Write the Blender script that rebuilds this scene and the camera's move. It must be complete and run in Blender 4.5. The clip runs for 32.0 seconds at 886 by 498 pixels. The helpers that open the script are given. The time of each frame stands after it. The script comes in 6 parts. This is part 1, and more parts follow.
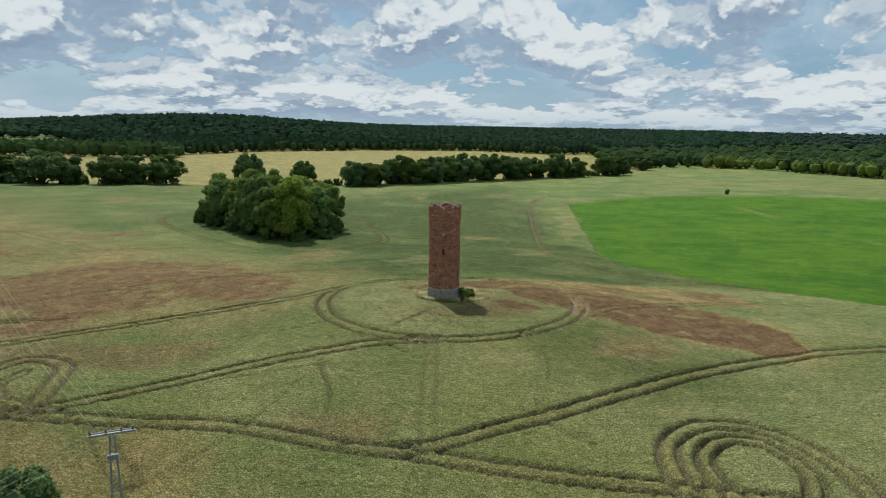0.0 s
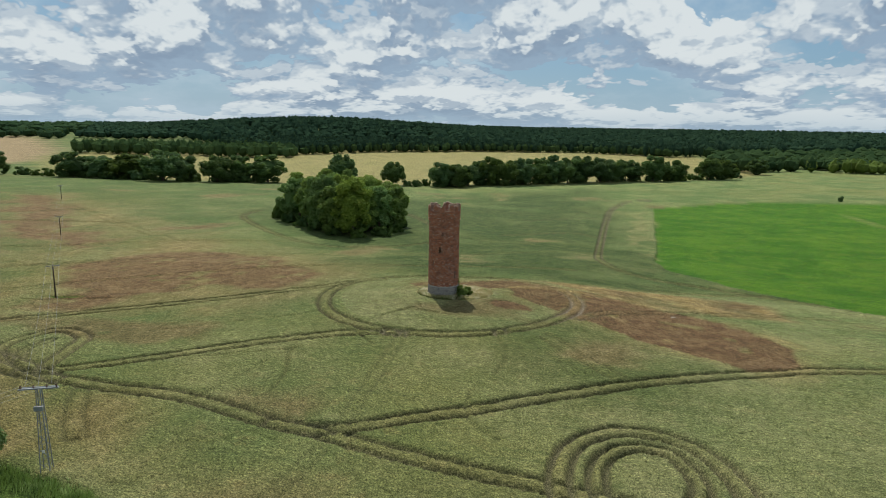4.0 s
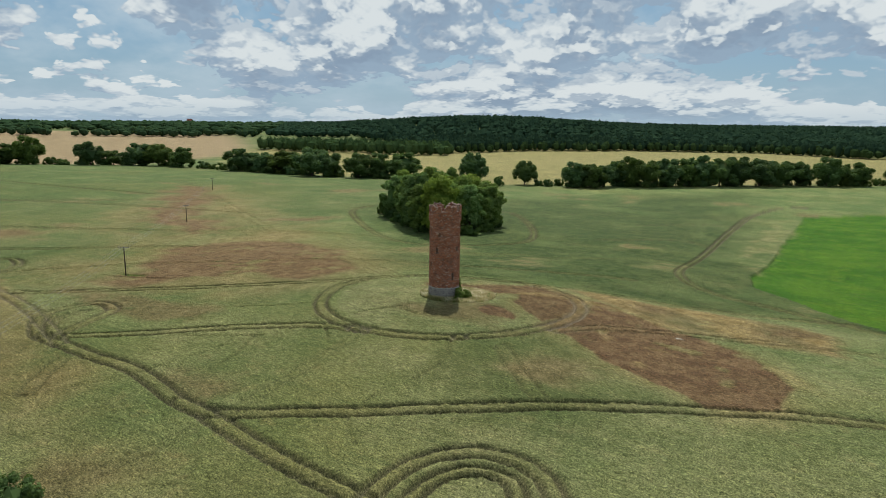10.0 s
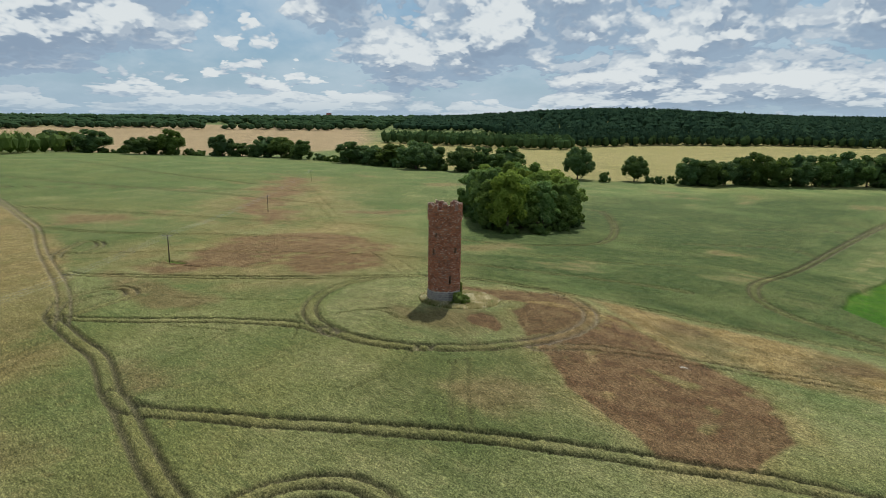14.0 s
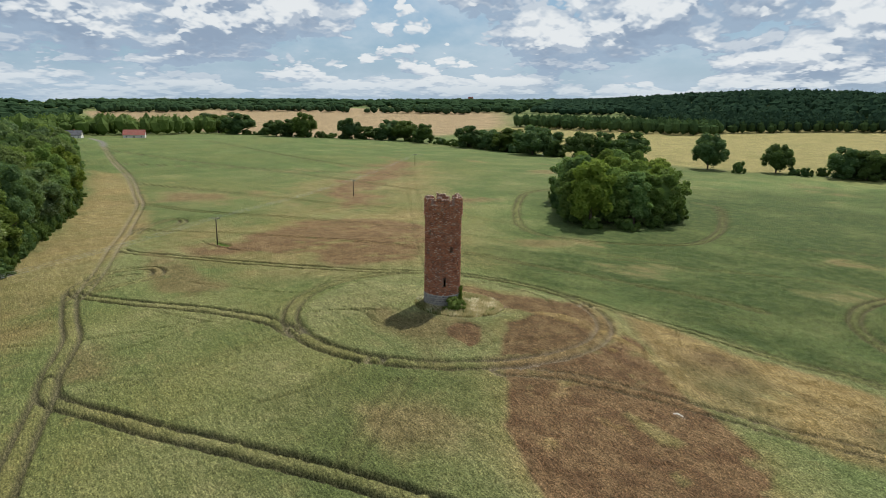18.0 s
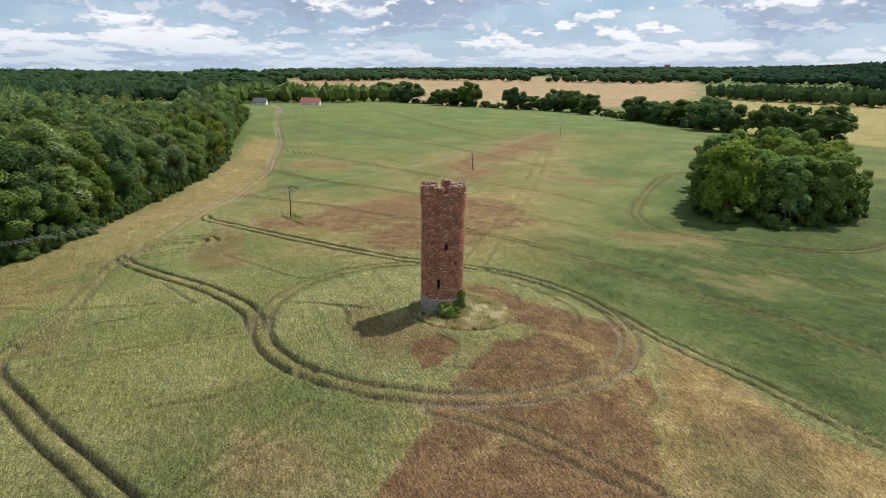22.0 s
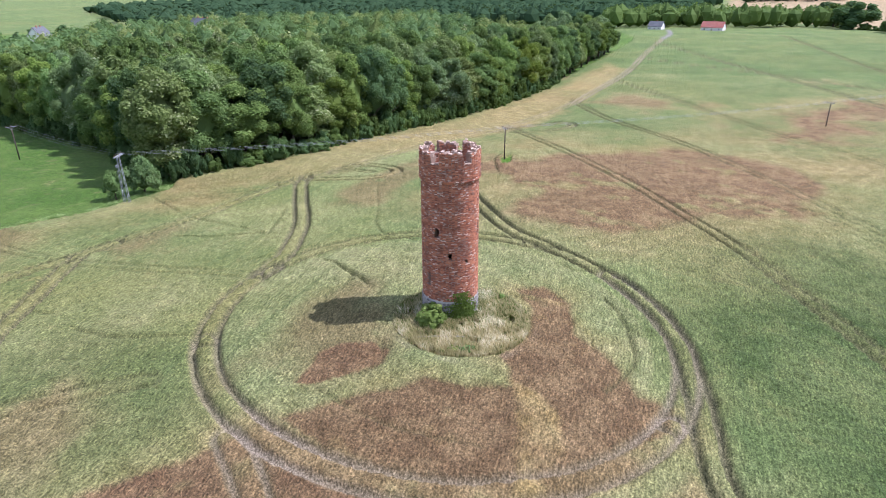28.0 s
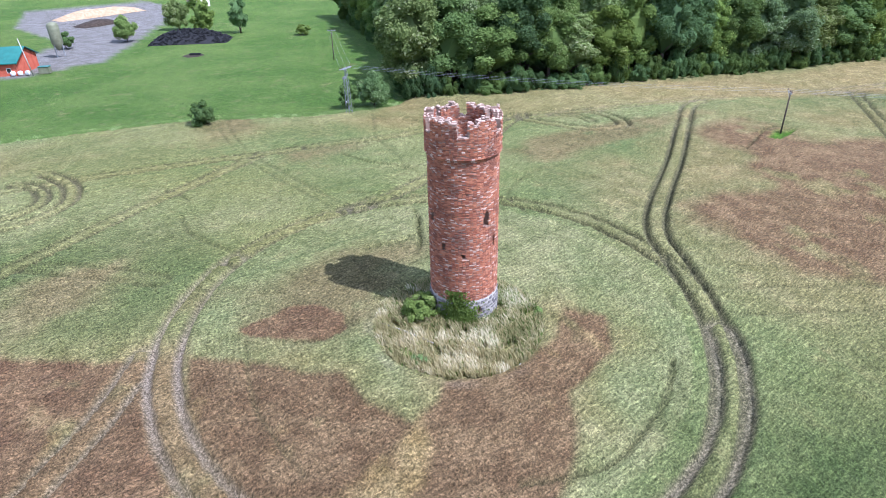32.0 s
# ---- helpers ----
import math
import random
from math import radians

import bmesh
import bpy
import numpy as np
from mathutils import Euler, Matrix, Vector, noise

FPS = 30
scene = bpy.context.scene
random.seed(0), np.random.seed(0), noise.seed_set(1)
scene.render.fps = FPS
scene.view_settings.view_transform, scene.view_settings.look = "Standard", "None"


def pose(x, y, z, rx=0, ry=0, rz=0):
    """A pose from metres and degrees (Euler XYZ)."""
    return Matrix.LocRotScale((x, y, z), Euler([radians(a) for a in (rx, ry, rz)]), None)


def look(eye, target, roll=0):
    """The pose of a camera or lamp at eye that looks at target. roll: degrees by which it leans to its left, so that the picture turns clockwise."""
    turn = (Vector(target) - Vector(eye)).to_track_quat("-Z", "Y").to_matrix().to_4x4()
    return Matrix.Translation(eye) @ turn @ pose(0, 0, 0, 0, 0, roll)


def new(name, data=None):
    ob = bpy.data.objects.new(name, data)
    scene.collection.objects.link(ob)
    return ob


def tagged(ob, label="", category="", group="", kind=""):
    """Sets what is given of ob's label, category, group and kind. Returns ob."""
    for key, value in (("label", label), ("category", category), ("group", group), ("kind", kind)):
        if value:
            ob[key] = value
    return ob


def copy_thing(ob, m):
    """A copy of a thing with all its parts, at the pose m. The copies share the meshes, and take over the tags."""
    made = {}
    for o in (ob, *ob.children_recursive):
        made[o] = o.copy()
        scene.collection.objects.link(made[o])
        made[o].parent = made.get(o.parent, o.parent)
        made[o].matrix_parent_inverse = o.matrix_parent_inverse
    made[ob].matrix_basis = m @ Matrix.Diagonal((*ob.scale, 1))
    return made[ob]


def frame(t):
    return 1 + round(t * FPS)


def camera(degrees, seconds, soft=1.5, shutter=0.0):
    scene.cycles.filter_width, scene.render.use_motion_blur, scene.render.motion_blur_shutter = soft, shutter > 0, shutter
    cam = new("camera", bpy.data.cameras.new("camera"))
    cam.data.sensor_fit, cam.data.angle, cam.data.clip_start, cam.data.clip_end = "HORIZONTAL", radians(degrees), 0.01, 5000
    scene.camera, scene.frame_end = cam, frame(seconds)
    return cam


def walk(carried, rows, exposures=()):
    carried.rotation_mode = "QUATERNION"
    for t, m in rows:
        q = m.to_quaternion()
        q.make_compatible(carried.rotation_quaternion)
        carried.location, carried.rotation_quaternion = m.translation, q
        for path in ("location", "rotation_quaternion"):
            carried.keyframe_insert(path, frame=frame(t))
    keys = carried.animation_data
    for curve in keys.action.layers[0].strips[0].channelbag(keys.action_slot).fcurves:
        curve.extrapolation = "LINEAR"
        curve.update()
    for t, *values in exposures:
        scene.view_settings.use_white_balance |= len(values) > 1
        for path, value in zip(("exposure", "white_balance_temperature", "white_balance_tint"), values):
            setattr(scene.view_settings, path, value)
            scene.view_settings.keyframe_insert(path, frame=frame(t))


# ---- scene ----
# Camera and its flight round the tower
cam = camera(71.15, 32.0, soft=0.75)
PATH = [
    (0, (2.65, -111.10, 29.66), (1.11, -52.06, 19.07), 0.88),
    (1, (8.22, -111.66, 29.80), (3.82, -52.78, 19.13), 0.89),
    (2, (13.45, -111.84, 29.81), (6.29, -53.23, 19.17), 0.91),
    (3, (18.47, -111.91, 29.83), (8.73, -53.66, 19.22), 0.92),
    (4, (23.38, -111.82, 29.88), (11.21, -54.03, 19.30), 0.92),
    (5, (28.27, -111.40, 29.98), (13.70, -54.17, 19.39), 0.92),
    (6, (33.13, -110.48, 30.11), (16.17, -53.92, 19.49), 0.92),
    (7, (37.98, -108.93, 30.25), (18.54, -53.18, 19.57), 0.92),
    (8, (42.76, -106.68, 30.39), (20.77, -51.91, 19.62), 0.93),
    (9, (47.44, -103.75, 30.50), (22.82, -50.13, 19.63), 0.93),
    (10, (51.96, -100.19, 30.59), (24.66, -47.90, 19.61), 0.93),
    (11, (56.23, -96.08, 30.67), (26.28, -45.29, 19.54), 0.93),
    (12, (60.21, -91.50, 30.73), (27.64, -42.40, 19.43), 0.92),
    (13, (63.84, -86.54, 30.79), (28.72, -39.27, 19.28), 0.90),
    (14, (67.05, -81.25, 30.86), (29.48, -35.97, 19.09), 0.89),
    (15, (69.82, -75.65, 30.93), (29.88, -32.53, 18.85), 0.88),
    (16, (72.11, -69.74, 31.02), (29.89, -28.97, 18.57), 0.88),
    (17, (73.90, -63.50, 31.13), (29.45, -25.32, 18.22), 0.89),
    (18, (75.17, -56.91, 31.25), (28.56, -21.60, 17.80), 0.90),
    (19, (75.91, -49.95, 31.37), (27.20, -17.87, 17.30), 0.91),
    (20, (76.10, -42.64, 31.49), (25.39, -14.19, 16.71), 0.91),
    (21, (75.73, -35.02, 31.60), (23.15, -10.67, 16.02), 0.87),
    (22, (74.77, -27.16, 31.68), (20.55, -7.42, 15.23), 0.79),
    (23, (73.19, -19.16, 31.73), (17.66, -4.57, 14.33), 0.66),
    (24, (70.97, -11.18, 31.74), (14.57, -2.25, 13.32), 0.47),
    (25, (68.07, -3.36, 31.71), (11.40, -0.58, 12.21), 0.24),
    (26, (64.45, 4.14, 31.63), (8.23, 0.37, 11.00), -0.01),
    (27, (60.09, 11.21, 31.50), (5.20, 0.58, 9.70), -0.24),
    (28, (54.96, 17.73, 31.33), (2.44, 0.06, 8.33), -0.44),
    (29, (49.09, 23.62, 31.16), (0.09, -1.08, 6.89), -0.57),
    (30, (42.51, 28.79, 31.01), (-1.67, -2.70, 5.38), -0.66),
    (31, (35.32, 33.04, 30.97), (-2.67, -4.66, 3.83), -0.84),
    (32, (27.67, 35.98, 31.15), (-2.78, -6.90, 2.26), -1.36),
]
EXPOSURE = [(0, -0.28, 6300, 5), (9, -0.30, 6320, 5), (17, -0.18, 6420, 8), (21, 0.02, 6480, 12), (24, 0.28, 6480, 16), (25.5, 0.46, 6250, 18), (27.5, 0.70, 5600, 25), (29, 0.80, 5200, 23), (32, 0.80, 5100, 23)]
walk(cam, [(t, look(eye, target, roll)) for t, eye, target, roll in PATH], EXPOSURE)

# ---------------------------------------------------------------- light
SUN_EL, SUN_AZ = radians(55), math.atan2(-0.42, 0.90)   # azimuth from +y towards +x
TO_SUN = Vector((math.sin(SUN_AZ) * math.cos(SUN_EL), math.cos(SUN_AZ) * math.cos(SUN_EL), math.sin(SUN_EL)))
sun_data = bpy.data.lights.new("sun", "SUN")
sun_data.energy, sun_data.angle, sun_data.color = 5.0, radians(0.55), (1.0, 0.95, 0.87)
sun = new("sun", sun_data)
sun.matrix_world = look(TO_SUN * 100, (0, 0, 0))


def nd(nt, kind, ins=None):
    """One node; ins maps a socket's name or number to a value or to another socket."""
    n = nt.nodes.new(kind)
    for k, v in (ins or {}).items():
        if isinstance(v, bpy.types.NodeSocket):
            nt.links.new(v, n.inputs[k])
        else:
            n.inputs[k].default_value = v
    return n


def calc(nt, op, a, b=0.0, c=None, clamp=False):
    ins = {0: a, 1: b}
    if c is not None:
        ins[2] = c
    n = nd(nt, "ShaderNodeMath", ins)
    n.operation, n.use_clamp = op, clamp
    return n.outputs[0]


def ramp(nt, fac, lo, hi, a=0.0, b=1.0):
    """fac from lo..hi smoothly onto a..b."""
    n = nd(nt, "ShaderNodeMapRange", {0: fac, 1: lo, 2: hi, 3: a, 4: b})
    n.interpolation_type = "SMOOTHSTEP"
    return n.outputs[0]


def mix(nt, fac, a, b, blend="MIX"):
    n = nd(nt, "ShaderNodeMix")
    n.data_type, n.blend_type = "RGBA", blend
    for sock, v in ((n.inputs[0], fac), (n.inputs[6], a), (n.inputs[7], b)):
        if isinstance(v, bpy.types.NodeSocket):
            nt.links.new(v, sock)
        else:
            sock.default_value = (*v, 1) if isinstance(v, tuple) and len(v) == 3 else v
    return n.outputs[2]


def fbm(nt, vec, scale, detail=4.0, rough=0.55, distort=0.0):
    return nd(nt, "ShaderNodeTexNoise", {"Vector": vec, "Scale": scale, "Detail": detail, "Roughness": rough, "Distortion": distort}).outputs[0]


# Sky: blue with rows of fair-weather cumulus all round
world = bpy.data.worlds.new("world")
scene.world = world
world.use_nodes = True
wt = world.node_tree
wt.nodes.clear()
sky = nd(wt, "ShaderNodeTexSky")
sky.sky_type, sky.sun_disc, sky.sun_elevation, sky.sun_rotation = "NISHITA", False, SUN_EL, SUN_AZ
sky.altitude, sky.air_density, sky.dust_density, sky.ozone_density = 80.0, 1.0, 1.2, 1.2
tc = nd(wt, "ShaderNodeTexCoord")
sep = nd(wt, "ShaderNodeSeparateXYZ", {0: tc.outputs["Generated"]})
dz = calc(wt, "MAXIMUM", sep.outputs[2], 0.0)
level = calc(wt, "SQRT", calc(wt, "MAXIMUM", calc(wt, "SUBTRACT", 1.0, calc(wt, "MULTIPLY", dz, dz)), 0.02))
cx, cy = calc(wt, "MULTIPLY", calc(wt, "DIVIDE", sep.outputs[0], level), 6.0), calc(wt, "MULTIPLY", calc(wt, "DIVIDE", sep.outputs[1], level), 6.0)
cz = calc(wt, "MULTIPLY", calc(wt, "LOGARITHM", calc(wt, "ADD", dz, 0.055), math.e), 2.0)


def cloud_vec(lift):
    return nd(wt, "ShaderNodeCombineXYZ", {0: cx, 1: cy, 2: calc(wt, "ADD", cz, lift)}).outputs[0]


def cloud_density(vec):
    """Heaps of rounded puffs upon puffs, gathered into banks."""
    curl = nd(wt, "ShaderNodeTexNoise", {"Vector": vec, "Scale": 2.6, "Detail": 3.0, "Roughness": 0.6})
    shift = nd(wt, "ShaderNodeVectorMath", {0: curl.outputs["Color"], 1: (0.5, 0.5, 0.5)})
    shift.operation = "SUBTRACT"
    bent = nd(wt, "ShaderNodeVectorMath", {0: shift.outputs[0], 1: (0.42, 0.42, 0.30), 2: vec})
    bent.operation = "MULTIPLY_ADD"
    total = calc(wt, "MULTIPLY", fbm(wt, vec, 0.55, 2.0, 0.5), 1.0)
    for scale, weight in ((1.15, 0.42), (2.7, 0.22), (6.2, 0.14), (14.0, 0.085)):
        cell = nd(wt, "ShaderNodeTexVoronoi", {"Vector": bent.outputs[0], "Scale": scale})
        cell.feature = "SMOOTH_F1"
        cell.inputs["Smoothness"].default_value = 0.35
        total = calc(wt, "ADD", total, calc(wt, "MULTIPLY", calc(wt, "SUBTRACT", 0.55, cell.outputs["Distance"]), weight))
    return total


d_here, d_above, d_high = cloud_density(cloud_vec(0.0)), cloud_density(cloud_vec(0.16)), cloud_density(cloud_vec(0.55))
cover = ramp(wt, d_here, 0.395, 0.440)
lit = calc(wt, "ADD", calc(wt, "MULTIPLY", ramp(wt, calc(wt, "SUBTRACT", d_here, d_above), -0.05, 0.06), 0.5), calc(wt, "MULTIPLY", ramp(wt, calc(wt, "SUBTRACT", d_here, d_high), -0.05, 0.12), 0.5))
thick = ramp(wt, d_here, 0.46, 0.64)
cloud_col = mix(wt, lit, (5.0, 6.4, 8.2), (11.9, 12.2, 12.4))
cloud_col = mix(wt, calc(wt, "MULTIPLY", calc(wt, "MULTIPLY", thick, ramp(wt, lit, 0.2, 0.75, 1.0, 0.0)), 0.85), cloud_col, (4.0, 5.1, 6.8))
sky_col = mix(wt, 0.5, sky.outputs[0], (4.0, 7.2, 10.4))
veil = ramp(wt, fbm(wt, cloud_vec(3.0), 0.9, 5.0, 0.6), 0.40, 0.68)
sky_col = mix(wt, calc(wt, "MULTIPLY", veil, 0.55), sky_col, (9.0, 10.2, 11.2))
low = ramp(wt, dz, 0.0, 0.11, 1.0, 0.0)
sky_col = mix(wt, calc(wt, "MULTIPLY", low, 0.7), sky_col, (6.2, 8.0, 9.8))
sky_col = mix(wt, calc(wt, "MULTIPLY", cover, ramp(wt, dz, 0.0, 0.06, 0.30, 0.95)), sky_col, cloud_col)
bg = nd(wt, "ShaderNodeBackground", {"Color": sky_col, "Strength": 0.075})
nt_out = nd(wt, "ShaderNodeOutputWorld", {"Surface": bg.outputs[0]})

# ---------------------------------------------------------------- materials


def material(name, rough=0.9, metallic=0.0, spec=0.2):
    m = bpy.data.materials.new(name)
    m.use_nodes = True
    nt = m.node_tree
    nt.nodes.clear()
    b = nd(nt, "ShaderNodeBsdfPrincipled", {"Roughness": rough, "Metallic": metallic, "Specular IOR Level": spec})
    nd(nt, "ShaderNodeOutputMaterial", {"Surface": b.outputs[0]})
    return m, nt, b


def zone(nt, name):
    n = nd(nt, "ShaderNodeAttribute")
    n.attribute_name = name
    return nd(nt, "ShaderNodeSeparateColor", {0: n.outputs["Color"]}).outputs


def where(nt):
    return nd(nt, "ShaderNodeTexCoord").outputs["Object"]


def bump(nt, b, height, strength=0.5, dist=0.1):
    n = nd(nt, "ShaderNodeBump", {"Height": height, "Strength": strength, "Distance": dist})
    nt.links.new(n.outputs[0], b.inputs["Normal"])


def speckled(name, c1, c2, scale=6.0, rough=0.85, metallic=0.0, grain=40.0, bump_by=0.3, dirt=None, per_object=0.0, spec=0.2):
    """A two-scale material: broad stains from c1 to c2, fine grain and relief; dirt: a third colour in blotches."""
    m, nt, b = material(name, rough, metallic, spec)
    p = where(nt)
    col = mix(nt, ramp(nt, fbm(nt, p, scale), 0.3, 0.7), c1, c2)
    fine = fbm(nt, p, grain, 3.0)
    col = mix(nt, calc(nt, "MULTIPLY", ramp(nt, fine, 0.35, 0.75), 0.35), col, tuple(v * 0.55 for v in c1))
    if dirt:
        col = mix(nt, ramp(nt, fbm(nt, p, scale * 0.45, 5.0), 0.52, 0.66), col, dirt)
    if per_object:
        r = nd(nt, "ShaderNodeObjectInfo").outputs["Random"]
        col = mix(nt, 1.0, col, nd(nt, "ShaderNodeCombineColor", {0: calc(nt, "MULTIPLY_ADD", r, per_object, 1 - per_object / 2), 1: calc(nt, "MULTIPLY_ADD", r, per_object, 1 - per_object / 2), 2: calc(nt, "MULTIPLY_ADD", r, per_object * 0.8, 1 - per_object * 0.4)}).outputs[0], "MULTIPLY")
    nt.links.new(col, b.inputs["Base Color"])
    bump(nt, b, fine, bump_by, 0.03)
    return m


def leaf_material(name, dark, light, tip, tip_share=0.25, through_light=0.28, gloss=0.08, sap=0.5):
    """Foliage: each leaf its own tone, each tree a little different, some pale young or flowering tips."""
    m, nt, b = material(name, 0.78, 0.0, gloss)
    leaf = nd(nt, "ShaderNodeNewGeometry").outputs["Random Per Island"]
    spray = nd(nt, "ShaderNodeAttribute")
    spray.attribute_name = "tone"
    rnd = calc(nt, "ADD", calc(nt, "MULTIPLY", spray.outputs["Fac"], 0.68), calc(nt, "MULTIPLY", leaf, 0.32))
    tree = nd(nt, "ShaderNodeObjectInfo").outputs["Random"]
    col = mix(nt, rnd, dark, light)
    col = mix(nt, ramp(nt, rnd, 0.94 - tip_share, 0.96), col, tip)
    hue = nd(nt, "ShaderNodeHueSaturation", {"Hue": calc(nt, "MULTIPLY_ADD", tree, 0.05, 0.475), "Saturation": calc(nt, "MULTIPLY_ADD", tree, -0.25, 1.08), "Value": calc(nt, "MULTIPLY_ADD", calc(nt, "FRACT", calc(nt, "MULTIPLY", tree, 7.31)), 0.5, 0.75), "Color": col}).outputs[0]
    nt.links.new(hue, b.inputs["Base Color"])
    tr = nd(nt, "ShaderNodeBsdfTranslucent", {"Color": mix(nt, sap, hue, (0.16, 0.24, 0.03))})
    mx = nd(nt, "ShaderNodeMixShader", {0: through_light, 1: b.outputs[0], 2: tr.outputs[0]})
    out = [n for n in nt.nodes if n.type == "OUTPUT_MATERIAL"][0]
    nt.links.new(mx.outputs[0], out.inputs["Surface"])
    return m


def ground_material():
    m, nt, b = material("crops_and_soil", 0.92, 0.0, 0.12)
    p = where(nt)
    za = zone(nt, "zone_a")
    zb = zone(nt, "zone_b")
    zc = zone(nt, "zone_c")
    huge, broad, mid = fbm(nt, p, 0.011, 3.0), fbm(nt, p, 0.05, 5.0, 0.6), fbm(nt, p, 0.35, 5.0, 0.6)
    ears, grain = fbm(nt, p, 6.2, 4.0, 0.8), fbm(nt, p, 16.0, 2.0, 0.7)
    def streaks(turn, length, width, detail, rough):
        v = nd(nt, "ShaderNodeMapping", {"Vector": p, "Rotation": (0, 0, radians(turn)), "Scale": (1 / length, 1 / width, 0.03)})
        return fbm(nt, v.outputs[0], 1.0, detail, rough)

    drill = streaks(-30, 32, 1.25, 4.0, 0.7)
    tufts, combed = fbm(nt, p, 4.6, 3.0, 0.75), streaks(-30, 1.1, 0.21, 2.0, 0.6)
    # drill rows that run round the tower inside the ring
    off = nd(nt, "ShaderNodeVectorMath", {0: p, 1: (3.0, -0.9, 0.0)})
    off.operation = "SUBTRACT"
    flat2 = nd(nt, "ShaderNodeVectorMath", {0: off.outputs[0], 1: (1.0, 1.0, 0.0)})
    flat2.operation = "MULTIPLY"
    away = nd(nt, "ShaderNodeVectorMath", {0: flat2.outputs[0]})
    away.operation = "LENGTH"
    radius = away.outputs["Value"]
    rows = calc(nt, "SINE", calc(nt, "ADD", calc(nt, "MULTIPLY", radius, 13.0), calc(nt, "MULTIPLY", mid, 5.0)))
    rows = calc(nt, "MULTIPLY", ramp(nt, rows, -0.2, 0.9), ramp(nt, radius, 20.0, 22.0, 1.0, 0.0))
    # standing green crop, bleached to yellow in places
    zd = zone(nt, "zone_d")
    green = mix(nt, ramp(nt, broad, 0.35, 0.7), (0.088, 0.130, 0.040), (0.164, 0.186, 0.068))
    green = mix(nt, calc(nt, "MULTIPLY", ramp(nt, huge, 0.45, 0.7), 0.45), green, (0.190, 0.164, 0.056))
    green = mix(nt, calc(nt, "MULTIPLY", ramp(nt, mid, 0.56, 0.72), 0.35), green, (0.200, 0.154, 0.056))
    green = mix(nt, calc(nt, "MULTIPLY", zd[1], 0.8), green, mix(nt, ramp(nt, mid, 0.35, 0.7), (0.190, 0.212, 0.092), (0.268, 0.278, 0.134)))
    lush = mix(nt, ramp(nt, mid, 0.35, 0.7), (0.041, 0.065, 0.018), (0.073, 0.096, 0.030))
    green = mix(nt, zd[0], green, lush)
    green = mix(nt, calc(nt, "MULTIPLY", ramp(nt, drill, 0.48, 0.70), 0.45), green, (0.058, 0.088, 0.030))
    # dry red-brown crop
    brown = mix(nt, ramp(nt, mid, 0.35, 0.65), (0.116, 0.070, 0.036), (0.180, 0.118, 0.060))
    brown = mix(nt, ramp(nt, broad, 0.5, 0.8), brown, (0.126, 0.084, 0.042))
    gold = mix(nt, ramp(nt, mid, 0.35, 0.7), (0.210, 0.152, 0.060), (0.325, 0.248, 0.114))
    soil = mix(nt, ramp(nt, ears, 0.35, 0.7), (0.190, 0.150, 0.104), (0.300, 0.250, 0.186))
    # wheel: trampled weeds and soil, with the shade inside the ruts put into the colour
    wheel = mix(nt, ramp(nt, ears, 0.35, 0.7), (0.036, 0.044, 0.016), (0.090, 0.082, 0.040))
    meadow = mix(nt, ramp(nt, broad, 0.35, 0.7), (0.034, 0.102, 0.004), (0.070, 0.146, 0.008))
    meadow = mix(nt, calc(nt, "MULTIPLY", ramp(nt, mid, 0.52, 0.75), 0.7), meadow, (0.074, 0.110, 0.020))
    meadow = mix(nt, calc(nt, "MULTIPLY", ramp(nt, drill, 0.45, 0.68), 0.5), meadow, (0.026, 0.078, 0.008))
    meadow = mix(nt, calc(nt, "MULTIPLY", ramp(nt, fbm(nt, p, 0.14, 5.0, 0.65), 0.50, 0.66), 0.55), meadow, (0.090, 0.150, 0.010))
    pasture = mix(nt, ramp(nt, broad, 0.35, 0.7), (0.052, 0.098, 0.016), (0.086, 0.130, 0.028))
    pasture = mix(nt, calc(nt, "MULTIPLY", ramp(nt, mid, 0.54, 0.72), 0.7), pasture, (0.140, 0.142, 0.056))
    meadow = mix(nt, zd[2], meadow, pasture)
    tan = mix(nt, ramp(nt, broad, 0.3, 0.7), (0.190, 0.140, 0.076), (0.255, 0.192, 0.110))
    yellow = mix(nt, ramp(nt, broad, 0.3, 0.7), (0.160, 0.148, 0.052), (0.230, 0.195, 0.078))
    rough_grass = mix(nt, ramp(nt, mid, 0.4, 0.65), (0.17, 0.165, 0.060), (0.30, 0.25, 0.12))
    concrete = mix(nt, ramp(nt, mid, 0.3, 0.7), (0.125, 0.115, 0.10), (0.19, 0.18, 0.165))
    col = green
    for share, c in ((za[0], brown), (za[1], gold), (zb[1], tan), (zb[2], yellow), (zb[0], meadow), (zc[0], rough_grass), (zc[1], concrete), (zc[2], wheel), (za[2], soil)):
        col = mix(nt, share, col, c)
    # single ears and clods: lighter tops, dark gaps between stalks, shading put in colour
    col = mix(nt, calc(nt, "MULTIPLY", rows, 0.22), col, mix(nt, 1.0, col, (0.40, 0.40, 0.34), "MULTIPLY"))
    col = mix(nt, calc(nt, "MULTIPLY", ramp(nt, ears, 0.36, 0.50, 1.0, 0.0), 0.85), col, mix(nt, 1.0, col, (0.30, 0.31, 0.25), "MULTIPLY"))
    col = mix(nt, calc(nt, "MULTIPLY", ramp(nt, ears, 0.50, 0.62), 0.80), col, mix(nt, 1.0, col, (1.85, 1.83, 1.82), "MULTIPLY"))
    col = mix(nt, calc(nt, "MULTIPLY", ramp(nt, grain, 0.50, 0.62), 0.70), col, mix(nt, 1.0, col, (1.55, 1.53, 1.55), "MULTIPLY"))
